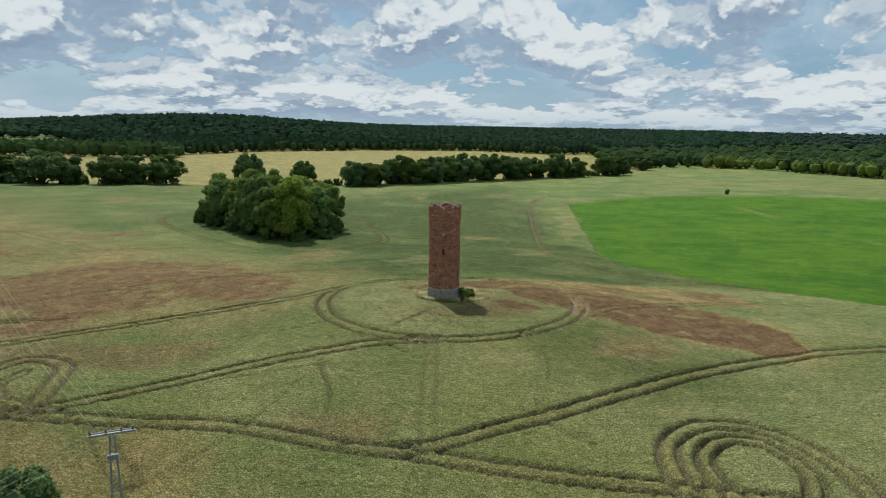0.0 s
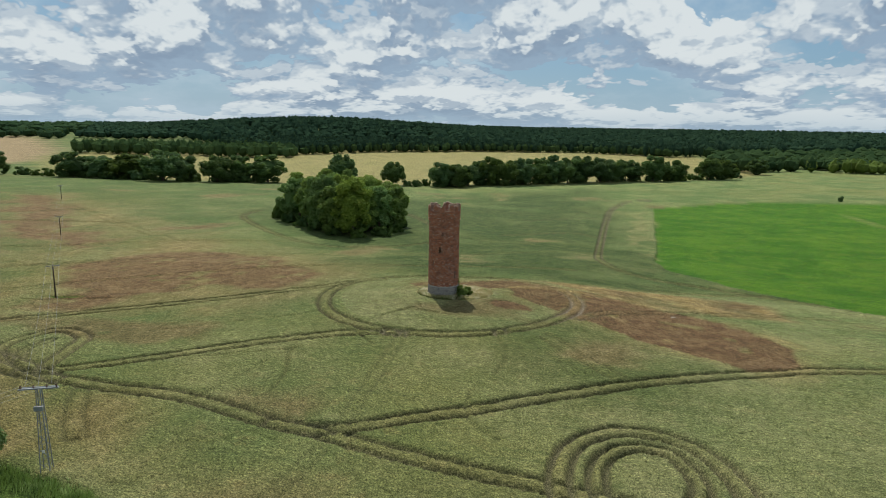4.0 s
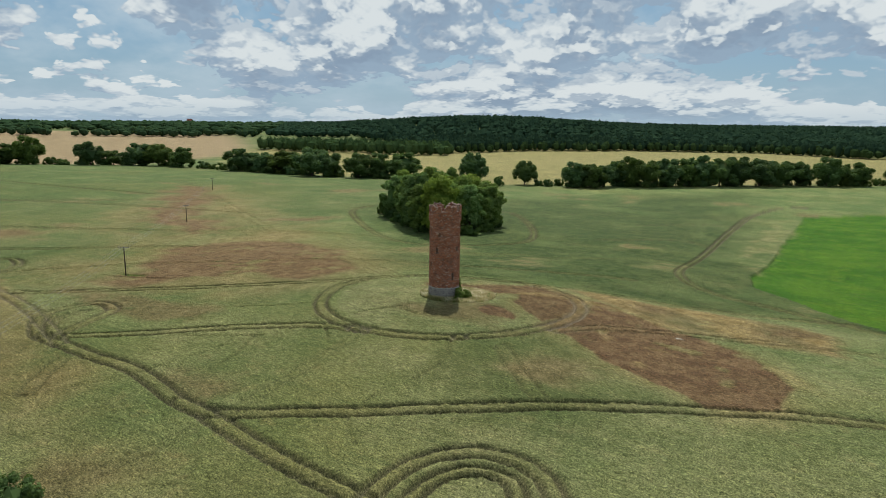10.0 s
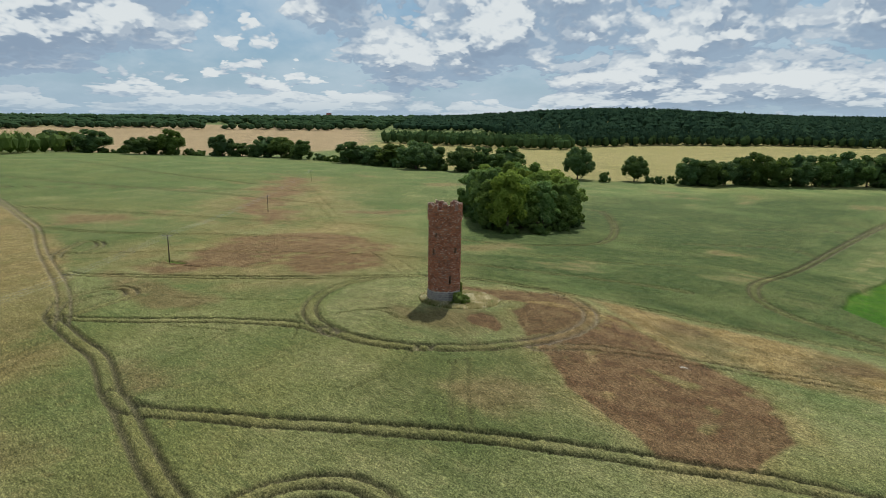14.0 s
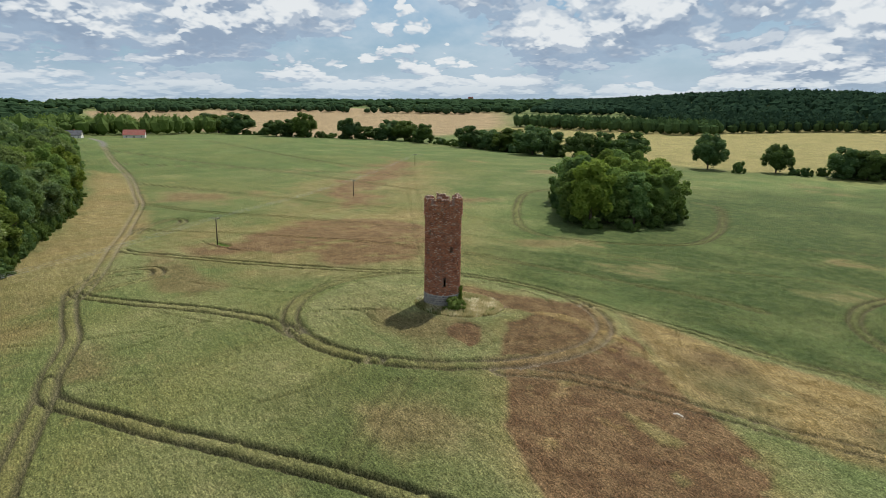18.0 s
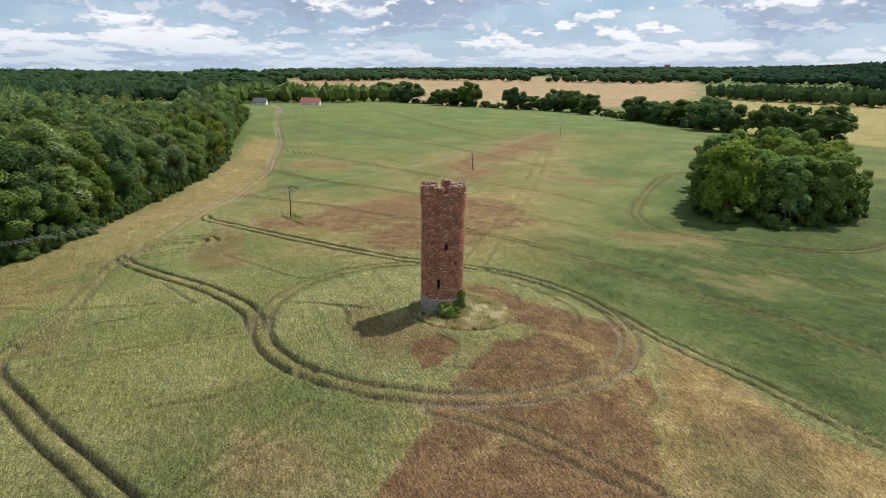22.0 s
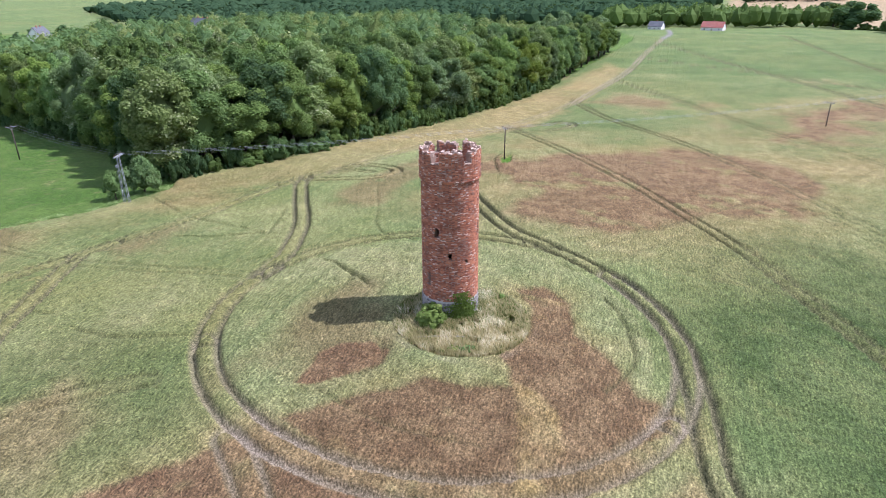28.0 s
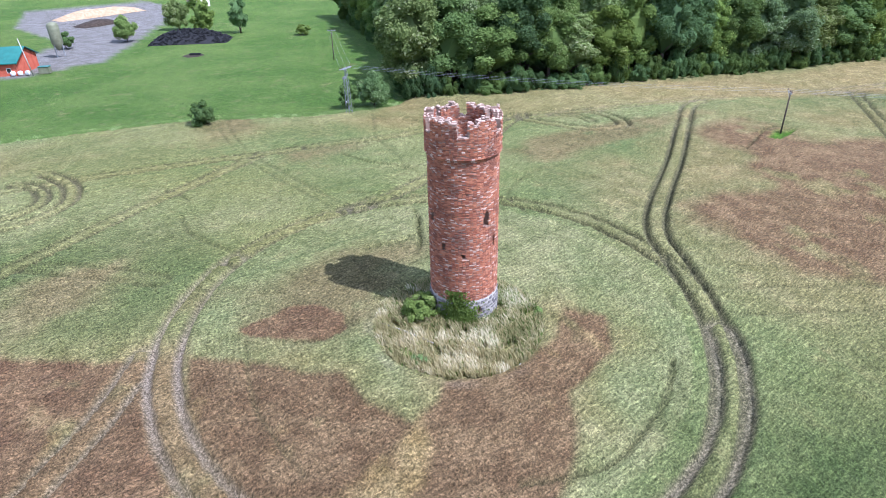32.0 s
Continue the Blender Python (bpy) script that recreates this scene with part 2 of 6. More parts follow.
    near_plain = calc(nt, "SUBTRACT", 1.0, calc(nt, "MULTIPLY", calc(nt, "MAXIMUM", zc[1], za[2]), 0.8))
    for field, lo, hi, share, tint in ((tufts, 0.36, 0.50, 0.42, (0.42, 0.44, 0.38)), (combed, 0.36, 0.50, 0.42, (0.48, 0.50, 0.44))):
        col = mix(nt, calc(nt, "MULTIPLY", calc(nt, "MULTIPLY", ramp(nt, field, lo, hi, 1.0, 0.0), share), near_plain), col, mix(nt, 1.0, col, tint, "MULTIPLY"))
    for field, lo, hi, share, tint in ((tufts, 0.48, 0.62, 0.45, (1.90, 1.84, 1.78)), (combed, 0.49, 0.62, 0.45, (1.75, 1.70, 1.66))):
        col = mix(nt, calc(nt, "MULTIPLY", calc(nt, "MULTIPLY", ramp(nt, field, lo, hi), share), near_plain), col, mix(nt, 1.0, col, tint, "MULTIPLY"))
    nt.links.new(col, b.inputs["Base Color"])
    bump(nt, b, calc(nt, "ADD", calc(nt, "MULTIPLY", ears, 0.7), calc(nt, "MULTIPLY", grain, 0.5)), 0.9, 0.35)
    return m


def brick_material(name, c1, c2, pale, soot, island=True):
    m, nt, b = material(name, 0.9, 0.0, 0.15)
    p = where(nt)
    g = nd(nt, "ShaderNodeNewGeometry").outputs["Random Per Island"] if island else fbm(nt, p, 9.0, 2.0)
    col = mix(nt, g, c1, c2)
    col = mix(nt, ramp(nt, calc(nt, "FRACT", calc(nt, "MULTIPLY", g, 13.7)), 0.80, 0.97), col, pale)
    col = mix(nt, calc(nt, "MULTIPLY", ramp(nt, calc(nt, "FRACT", calc(nt, "MULTIPLY", g, 37.1)), 0.76, 0.92), 0.55), col, soot)
    col = mix(nt, calc(nt, "MULTIPLY", ramp(nt, fbm(nt, p, 0.8, 5.0), 0.48, 0.68), 0.55), col, soot)
    col = mix(nt, calc(nt, "MULTIPLY", ramp(nt, fbm(nt, p, 2.3, 6.0, 0.65), 0.58, 0.74), 0.42), col, pale)
    fine = fbm(nt, p, 30.0, 4.0, 0.7)
    col = mix(nt, calc(nt, "MULTIPLY", ramp(nt, fine, 0.45, 0.8), 0.4), col, tuple(v * 0.5 for v in c1))
    nt.links.new(col, b.inputs["Base Color"])
    bump(nt, b, fine, 0.6, 0.03)
    return m


M_GROUND = ground_material()
M_BRICK = brick_material("old_red_brick", (0.27, 0.095, 0.058), (0.50, 0.213, 0.118), (0.60, 0.45, 0.36), (0.12, 0.062, 0.048))
M_CORE = speckled("lime_mortar", (0.25, 0.165, 0.125), (0.36, 0.26, 0.205), 1.4, 0.95, grain=22.0, bump_by=0.7, dirt=(0.16, 0.09, 0.065))
M_STONE = speckled("field_stone", (0.155, 0.145, 0.140), (0.30, 0.275, 0.255), 2.6, 0.9, grain=30.0, bump_by=0.6, dirt=(0.10, 0.095, 0.09), per_object=0.7)
M_MORTAR = speckled("grey_mortar", (0.27, 0.245, 0.215), (0.37, 0.34, 0.30), 2.0, 0.95, grain=25.0, bump_by=0.6)
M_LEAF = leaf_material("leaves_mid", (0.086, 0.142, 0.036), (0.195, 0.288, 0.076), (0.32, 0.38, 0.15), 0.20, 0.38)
M_LEAF_PALE = leaf_material("leaves_flowering", (0.102, 0.152, 0.048), (0.240, 0.312, 0.112), (0.44, 0.47, 0.27), 0.34, 0.38)
M_LEAF_DARK = leaf_material("leaves_dark", (0.050, 0.090, 0.027), (0.115, 0.180, 0.053), (0.20, 0.25, 0.10), 0.18, 0.33)
M_LEAF_BRIGHT = leaf_material("leaves_fresh", (0.100, 0.170, 0.034), (0.240, 0.335, 0.076), (0.36, 0.42, 0.10), 0.25, 0.40)
M_LEAF_HEDGE = leaf_material("leaves_hedge", (0.045, 0.085, 0.024), (0.115, 0.180, 0.048), (0.19, 0.25, 0.085), 0.20, 0.32)
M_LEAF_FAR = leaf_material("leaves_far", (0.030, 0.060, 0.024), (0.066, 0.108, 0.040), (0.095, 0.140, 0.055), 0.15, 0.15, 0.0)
# bluish green: haze over the far woods is put into this colour
M_NEEDLE = leaf_material("pine_needles", (0.020, 0.040, 0.027), (0.042, 0.072, 0.041), (0.060, 0.092, 0.050), 0.15, 0.05, 0.0)
M_BUSH = leaf_material("leaves_bush", (0.100, 0.160, 0.034), (0.215, 0.29, 0.072), (0.38, 0.44, 0.17), 0.3)
M_STRAW = leaf_material("dry_grass", (0.34, 0.31, 0.13), (0.66, 0.56, 0.31), (0.85, 0.79, 0.58), 0.4, 0.5, 0.0, 0.0)
M_BARK = speckled("bark", (0.075, 0.055, 0.040), (0.145, 0.115, 0.085), 1.5, 0.95, grain=14.0, bump_by=0.9)
M_WOOD = speckled("tarred_pole_wood", (0.060, 0.046, 0.036), (0.115, 0.090, 0.070), 3.0, 0.85, grain=18.0, bump_by=0.6)
M_GREYWOOD = speckled("weathered_wood", (0.36, 0.33, 0.29), (0.50, 0.47, 0.42), 3.0, 0.85, grain=18.0, bump_by=0.5)
M_STEEL = speckled("galvanised_steel", (0.20, 0.21, 0.215), (0.29, 0.30, 0.305), 3.0, 0.6, 0.1, grain=30.0, bump_by=0.1)
M_CERAMIC = speckled("brown_glazed_ceramic", (0.10, 0.055, 0.035), (0.16, 0.10, 0.07), 3.0, 0.25, grain=30.0, bump_by=0.05, spec=0.5)
M_WIRE = speckled("aluminium_wire", (0.30, 0.31, 0.32), (0.42, 0.43, 0.44), 3.0, 0.5, 0.4, bump_by=0.0)
M_RENDERED = speckled("white_render", (0.66, 0.64, 0.60), (0.78, 0.77, 0.74), 0.8, 0.9, grain=12.0, bump_by=0.2, dirt=(0.55, 0.52, 0.46))
M_ROOF_RED = speckled("red_roof_tiles", (0.27, 0.085, 0.065), (0.38, 0.145, 0.115), 0.9, 0.8, grain=6.0, bump_by=0.5, dirt=(0.24, 0.12, 0.10))
M_ROOF_GREY = speckled("grey_roof_tiles", (0.085, 0.085, 0.09), (0.14, 0.14, 0.15), 0.9, 0.75, grain=6.0, bump_by=0.5)
M_ROOF_GREEN = speckled("green_sheet_roof", (0.016, 0.115, 0.095), (0.030, 0.165, 0.135), 0.4, 0.45, 0.0, grain=5.0, bump_by=0.1, spec=0.4)
M_ROOF_BLUE = speckled("blue_grey_sheet_roof", (0.12, 0.16, 0.22), (0.18, 0.22, 0.29), 0.4, 0.5, 0.0, grain=5.0, bump_by=0.1, spec=0.4)
M_ROOF_WHITE = speckled("white_canopy_sheet", (0.70, 0.70, 0.70), (0.80, 0.80, 0.79), 0.5, 0.6, grain=5.0, bump_by=0.1)
M_WALL_RED = speckled("red_painted_wall", (0.40, 0.085, 0.045), (0.52, 0.135, 0.075), 0.7, 0.85, grain=8.0, bump_by=0.2)
M_WALL_BRICK = speckled("brick_wall", (0.30, 0.11, 0.07), (0.42, 0.18, 0.12), 0.7, 0.9, grain=8.0, bump_by=0.3)
M_PANE = speckled("window_glass", (0.02, 0.024, 0.028), (0.035, 0.04, 0.045), 1.0, 0.08, grain=2.0, bump_by=0.0, spec=0.6)
M_DOOR = speckled("painted_door", (0.13, 0.09, 0.06), (0.20, 0.14, 0.10), 1.5, 0.6, grain=12.0, bump_by=0.2)
M_TYRE = speckled("black_rubber", (0.012, 0.012, 0.013), (0.032, 0.032, 0.034), 2.0, 0.7, grain=12.0, bump_by=0.3, per_object=0.4)
M_SILO = speckled("olive_silo_steel", (0.16, 0.165, 0.10), (0.23, 0.235, 0.15), 0.8, 0.5, 0.1, grain=6.0, bump_by=0.1)
M_EARTH = speckled("dark_compost", (0.030, 0.022, 0.016), (0.070, 0.052, 0.038), 1.2, 0.95, grain=9.0, bump_by=0.8)
M_SAND = speckled("heaped_sand", (0.34, 0.23, 0.13), (0.45, 0.33, 0.21), 0.8, 0.95, grain=9.0, bump_by=0.6)
M_PALE = speckled("pale_bare_stone", (0.52, 0.49, 0.43), (0.66, 0.63, 0.57), 2.0, 0.9, grain=20.0, bump_by=0.4)

# ---------------------------------------------------------------- building blocks
RNG = np.random.default_rng(7)


def mesh_of(name, verts, faces, mat, smooth=False):
    """A mesh from an array of points and an array of faces that all have the same number of corners."""
    verts, faces = np.asarray(verts, np.float32), np.asarray(faces, np.int32)
    me = bpy.data.meshes.new(name)
    k = faces.shape[1]
    me.vertices.add(len(verts))
    me.vertices.foreach_set("co", verts.ravel())
    me.loops.add(faces.size)
    me.loops.foreach_set("vertex_index", faces.ravel())
    me.polygons.add(len(faces))
    me.polygons.foreach_set("loop_start", np.arange(0, faces.size, k, dtype=np.int32))
    me.polygons.foreach_set("use_smooth", np.full(len(faces), smooth))
    me.update(calc_edges=True)
    if mat:
        me.materials.append(mat)
    return me


class Geo:
    """Collects points and faces of any size for one mesh."""

    def __init__(self):
        self.v, self.f = [], []

    def add(self, verts, faces):
        n = len(self.v)
        self.v += [tuple(p) for p in verts]
        self.f += [tuple(i + n for i in f) for f in faces]
        return self

    def box(self, c, size, m=None, taper=1.0):
        sx, sy, sz = (s / 2 for s in size)
        pts = [Vector((x * sx * (taper if z > 0 else 1), y * sy * (taper if z > 0 else 1), z * sz)) for z in (-1, 1) for y in (-1, 1) for x in (-1, 1)]
        if m is not None:
            pts = [m @ p for p in pts]
        return self.add([p + Vector(c) for p in pts], [(0, 2, 3, 1), (4, 5, 7, 6), (0, 1, 5, 4), (2, 6, 7, 3), (0, 4, 6, 2), (1, 3, 7, 5)])

    def tube(self, points, radii, seg=8, cap=True):
        points = [Vector(p) for p in points]
        rings = []
        for i, p in enumerate(points):
            way = (points[min(i + 1, len(points) - 1)] - points[max(i - 1, 0)]).normalized()
            a = way.cross(Vector((0.31, 0.94, 0.12))).normalized()
            b = way.cross(a)
            r = radii[i] if isinstance(radii, (list, tuple)) else radii
            rings.append([p + a * r * math.cos(2 * math.pi * k / seg) + b * r * math.sin(2 * math.pi * k / seg) for k in range(seg)])
        faces = [(i * seg + k, i * seg + (k + 1) % seg, (i + 1) * seg + (k + 1) % seg, (i + 1) * seg + k) for i in range(len(points) - 1) for k in range(seg)]
        if cap:
            faces += [tuple(range(seg - 1, -1, -1)), tuple((len(points) - 1) * seg + k for k in range(seg))]
        return self.add([p for r in rings for p in r], faces)

    def mesh(self, name, mat, smooth=False):
        me = bpy.data.meshes.new(name)
        me.from_pydata(self.v, [], self.f)
        me.materials.append(mat)
        if smooth:
            me.polygons.foreach_set("use_smooth", np.full(len(me.polygons), True))
        me.update()
        return me


def part(name, me, parent, label="", m=None):
    """Links a mesh as one part of a thing or of a part."""
    ob = new(name, me)
    ob.parent = parent
    if m is not None:
        ob.matrix_basis = m
    if label:
        tagged(ob, label)
    return ob


def thing(name, label, category, group="", kind="", m=None, me=None):
    ob = new(name, me)
    if m is not None:
        ob.matrix_basis = m
    return tagged(ob, label, category, group, kind)


def smooth01(x):
    x = np.clip(x, 0, 1)
    return x * x * (3 - 2 * x)


_LATTICE = np.random.default_rng(3).random((256, 256))


def value_noise(x, y):
    xi, yi = np.floor(x).astype(int), np.floor(y).astype(int)
    fx, fy = smooth01(x - xi), smooth01(y - yi)
    g = lambda a, b: _LATTICE[a % 256, b % 256]  # noqa: E731
    return (g(xi, yi) * (1 - fx) + g(xi + 1, yi) * fx) * (1 - fy) + (g(xi, yi + 1) * (1 - fx) + g(xi + 1, yi + 1) * fx) * fy


def rough_noise(x, y, scale, octaves=4):
    """Value noise about 0, from -1 to 1; scale: size of the largest features in metres."""
    out, amp, total = 0.0, 1.0, 0.0
    for k in range(octaves):
        f = 2.0**k / scale
        out, total = out + amp * (value_noise(x * f + 17.3 * k, y * f - 9.1 * k) * 2 - 1), total + amp
        amp *= 0.5
    return out / total


# ---------------------------------------------------------------- the lie of the land
HILLS = [  # centre x, y, width, height of each swell or hollow
    (0, 0, 45, 4.73), (70, -40, 60, 1.13), (-40, -110, 70, 0.2), (-90, 0, 60, -0.59), (40, 90, 60, -3.57),
    (-150, 60, 90, -0.48), (-60, 120, 90, -2.66), (-230, 150, 110, 1.83), (60, 270, 120, -4.38), (-120, 360, 120, -1.51),
    (-400, 30, 150, 2.39), (-540, 40, 150, 5.05), (-250, -60, 120, -4.63), (170, 80, 120, -4.74), (-60, -220, 110, -3.14),
    (0, 0, 160, 5.85), (-45, -45, 18, -0.37), (-45, -22, 18, -0.79), (-45, 22, 18, 0.38), (-45, 45, 18, 0.14),
    (-22, -45, 18, -0.46), (0, -45, 18, -0.87), (0, -22, 18, -0.14), (0, 22, 18, -0.67), (0, 45, 18, -0.1),
    (22, -45, 18, -0.54), (22, -22, 18, -0.13), (22, 0, 18, 0.37), (22, 22, 18, 0.57), (22, 45, 18, -0.28),
    (45, -22, 18, -0.2), (45, 0, 18, -0.27), (45, 22, 18, -0.15), (45, 45, 18, -1.48), (-75, -35, 25, 0.63),
    (-80, -5, 25, 0.95), (30, 75, 25, 2.47), (-130, 0, 35, -1.34), (-200, 0, 40, 0.27),
]


def land(x, y):
    """Height of the soil: the knoll that bears the tower, hollows round it, and hills that rise far off."""
    x, y = np.asarray(x, float), np.asarray(y, float)
    z = -6.0 + sum(h * np.exp(-((x - a) ** 2 + (y - b) ** 2) / (2 * s * s)) for a, b, s, h in HILLS)
    d = np.hypot(x, y) + 1e-6
    z = z + 30 * np.exp(-((x + 660) ** 2 + (y - 1540) ** 2) / (2 * 270.0**2))
    return z + smooth01((d - 700) / 1600) * (18 + 42 * np.maximum(0, (-0.17 * x + 0.98 * y) / d))


def land_at(x, y):
    return float(land(x, y))


def curve_through(points, step=1.5):
    """A smooth line (Catmull-Rom) through the points of a plan."""
    p = np.array(points, float)
    p = np.vstack([2 * p[0] - p[1], p, 2 * p[-1] - p[-2]])
    out = []
    for a, b, c, d in zip(p, p[1:], p[2:], p[3:]):
        for t in np.linspace(0, 1, max(2, int(np.hypot(*(c - b)) / step)), endpoint=False):
            out.append(0.5 * (2 * b + (c - a) * t + (2 * a - 5 * b + 4 * c - d) * t**2 + (3 * b - a - 3 * c + d) * t**3))
    return np.array(out + [p[-2]])


def round_loop(cx, cy, rx, ry, turn=0.0, a0=0, a1=360, n=28):
    a = np.radians(np.linspace(a0, a1, n))
    t = radians(turn)
    x, y = rx * np.cos(a), ry * np.sin(a)
    return np.c_[cx + x * math.cos(t) - y * math.sin(t), cy + x * math.sin(t) + y * math.cos(t)]


def tower_ring(a0, a1, n=40):
    """Part of the wheel track round the tower, a slightly uneven circle."""
    a = np.radians(np.linspace(a0, a1, n))
    r = 23.57 - 1.39 * np.cos(a) + 0.77 * np.sin(a) - 0.20 * np.cos(2 * a) + 0.42 * np.sin(2 * a)
    return np.c_[3.0 + r * np.cos(a), -0.9 + r * np.sin(a)]


# wheel tracks through the crop: line, depth, share of bare soil, half the gauge
TRACKS = [
    (tower_ring(-62, 72), 0.95, 1.0, 1.06),
    (tower_ring(-106, -62), 1.0, 0.45, 1.06),
    (tower_ring(72, 140), 1.0, 0.55, 1.06),
    (tower_ring(140, 168), 0.6, 0.10, 1.0),
    (tower_ring(168, 256), 0.95, 0.15, 1.06),
    ([(-420, 18), (-343, 10), (-266, 4), (-203, -5), (-172, -10), (-136, -20), (-94, -31), (-67, -38), (-49, -44), (-42, -46.8)], 0.7, 0.55, 1.05),
    ([(-49, -46.1), (-40, -47.2), (-31, -48.2), (-23, -48.8), (-15.7, -50.6), (-9.2, -52.7), (-2.5, -54), (4.5, -55.8), (13.5, -58), (23, -59.7), (38, -62.5), (60, -66)], 1.0, 0.25, 1.05),
    ([(-8, -53), (-2.2, -53.4), (3.2, -51.0), (8.4, -48.1), (15.4, -44.4), (24, -39.2), (31.5, -34.8), (40.6, -29.8), (50.9, -24.4), (58, -20.6), (68, -16.8), (84, -11)], 1.0, 0.25, 1.05),
    ([(-49, -45.5), (-43.8, -43.8), (-39.6, -41.4), (-33.8, -38), (-28.4, -34.6), (-21.0, -30.3), (-14.0, -27.2), (-8, -25.0), (-1.5, -24.4)], 1.0, 0.25, 1.05),
    ([(-49, -46.1), (-52.8, -44.4), (-59.2, -40), (-60, -34.4), (-57.4, -29.8), (-51.4, -31.6), (-48.9, -37.8), (-47.2, -43.6)], 1.0, 0.3, 1.05),
    ([(-53, -42), (-55.5, -38.5), (-55, -34.5)], 0.7, 0.2, 0.7),
    ([(-83, -31.5), (-77, -30.4), (-64, -22.6), (-48.6, -13.2), (-34.5, -5.2), (-26, 0.6), (-21.6, 6.6), (-17.6, 12.4), (-11.8, 18.2), (-4, 22.6), (5.2, 24.4), (14, 25.2), (20, 26.9), (25.4, 29.2), (32, 31.6), (39, 34.6), (46, 39), (70, 47)], 1.0, 0.25, 1.05),
    ([(24.6, -9.6), (27.0, -6.6), (29.4, -4), (32.6, -1.6), (37.1, 1.6), (42.7, 4.8), (50.1, 8.9), (57, 14), (75, 21)], 0.65, 0.5, 1.05),
    ([(-123, 157), (-118.7, 134.9), (-93.7, 106), (-67.9, 82.6), (-50.7, 75.6), (-38, 83.2), (-29.2, 98), (-24.8, 114), (-30.8, 138), (-43.7, 164), (-58.6, 186), (-69.6, 188)], 0.9, 0.1, 1.05),
    ([(77, 331), (60, 318), (46, 268), (39.5, 205), (35.4, 150), (32.8, 110), (32, 84), (34, 71), (38.2, 62.5), (46, 56.5), (57, 53), (68, 45.6), (84, 36), (110, 24)], 0.9, 0.2, 1.05),
    ([(32, 101), (20, 102), (-5, 78), (-25, 65), (-60, 45)], 0.5, 0.0, 1.0),
    ([(36, 150), (22, 160), (-5, 140)], 0.5, 0.0, 1.0),
    ([(40, 215), (26, 214), (0, 190)], 0.5, 0.0, 1.0),
    ([(-1.05, -25.5), (-0.65, -40), (-0.3, -52)], 0.32, 0.0, 0.78),
    ([(-0.5, -58), (-1.5, -66), (-3, -74)], 0.3, 0.0, 0.8),
    ([(25.5, -65), (23.6, -60), (23.5, -55.4), (24.8, -51), (28, -48), (32.2, -47.2), (36.2, -48.8), (38.7, -52.6), (39.8, -57), (39, -62), (35, -66)], 1.0, 0.4, 0.95),
    ([(29.5, -63.5), (27.2, -60), (26.8, -56.3), (27.8, -52.8), (30.6, -50.6), (33.7, -50.9), (35.4, -53.4), (36, -57), (34.5, -60.5)], 1.0, 0.3, 0.8),
    ([(-113, -23.5), (-121, -21), (-127, -17.5), (-134, -12), (-138.5, -7.5), (-135.5, -4.6), (-128, -7), (-121, -12), (-115.5, -18.5)], 1.0, 0.25, 1.0),
    ([(-124, -21), (-96.8, -4.4), (-66, 13.6), (-45, 24.6), (-32.1, 32), (-23, 36.4), (-12, 41.6), (-1.5, 46), (13, 52.2), (24, 56)], 0.78, 0.05, 1.05),
    ([(-178, -10.4), (-150, 4), (-120.5, 23.5), (-93, 36.8), (-74, 45), (-56.4, 52.6), (-41, 61), (-26.1, 69.5), (-14, 79)], 0.66, 0.05, 1.05),
    ([(-235, 1.6), (-179, 28.6), (-152, 42), (-130, 53), (-103, 69), (-81, 77), (-66, 82)], 0.55, 0.05, 1.0),
    ([(-16.8, 11.2), (-41.5, 26.4), (-93.4, 59.7), (-167, 106.7), (-235, 148), (-328, 204)], 0.35, 0.0, 1.9),
    ([(-410, 14), (-330, 42), (-217, 79), (-150, 96)], 0.6, 0.05, 1.0),
    ([(-480, 100), (-400, 105), (-300, 110), (-239, 117)], 0.6, 0.05, 1.0),
    ([(-320, 13), (-285, 43), (-250, 74), (-222, 95), (-190, 123)], 0.6, 0.05, 1.0),
    ([(-36, -49.5), (-31, -56), (-27, -60)], 0.5, 0.0, 1.0),
    ([(20.5, -21), (24, -26), (30, -33)], 0.4, 0.0, 1.0),
]
# trodden or animal paths: single narrow gaps
TRAILS = [
    ([(-15.8, -33), (-14, -37), (-12.5, -41), (-12, -46)], 0.8), ([(12.5, -21), (15, -29), (14.5, -36)], 0.5),
    ([(-27.7, -63.9), (-23, -55), (-20.5, -50.2), (-17.7, -39), (-15.2, -33.1)], 0.4), ([(-13, -22), (-9, -24.5), (-4.5, -29)], 0.6),
    ([(-7.2, -18.9), (-6.4, -16.6), (-4.9, -14.6), (-4.0, -12.6), (-2, -10.3)], 1.0), ([(-9.2, 15), (-5.9, 17), (-2.1, 18.2), (2.4, 18.9), (5.4, 18.1), (8.5, 16.7)], 0.8),
    ([(-4, -13.5), (-1.5, -12.8), (1.5, -13.6), (3.5, -13)], 0.9), ([(9, -4), (12, -2.6), (15.5, -4)], 0.5),
    ([(-27.3, -37), (-20, -34.2), (-15, -32.2)], 0.6), ([(-43, -27.6), (-31.2, -22.4), (-21, -18.1)], 0.4),
    ([(12, -41), (13, -48), (17, -52)], 0.5),
    ([(-25, -20), (-19, -16), (-17, -10)], 0.5), ([(-82, -13.5), (-74, -13.6), (-62, -10.0)], 0.9), ([(17.5, -6), (19.5, 1), (19.3, 8.5)], 0.5),
]
MEADOW = [(420, -150), (30, -89), (7, -82.5), (-5, -77.5), (-18, -68.5), (-34, -66), (-44, -71), (-61, -62), (-87, -54), (-116, -48), (-150, -39), (-200, -29), (-275, -20), (-355, -9), (-430, 0), (-560, -30), (-640, -400), (-300, -760), (300, -760), (560, -400)]
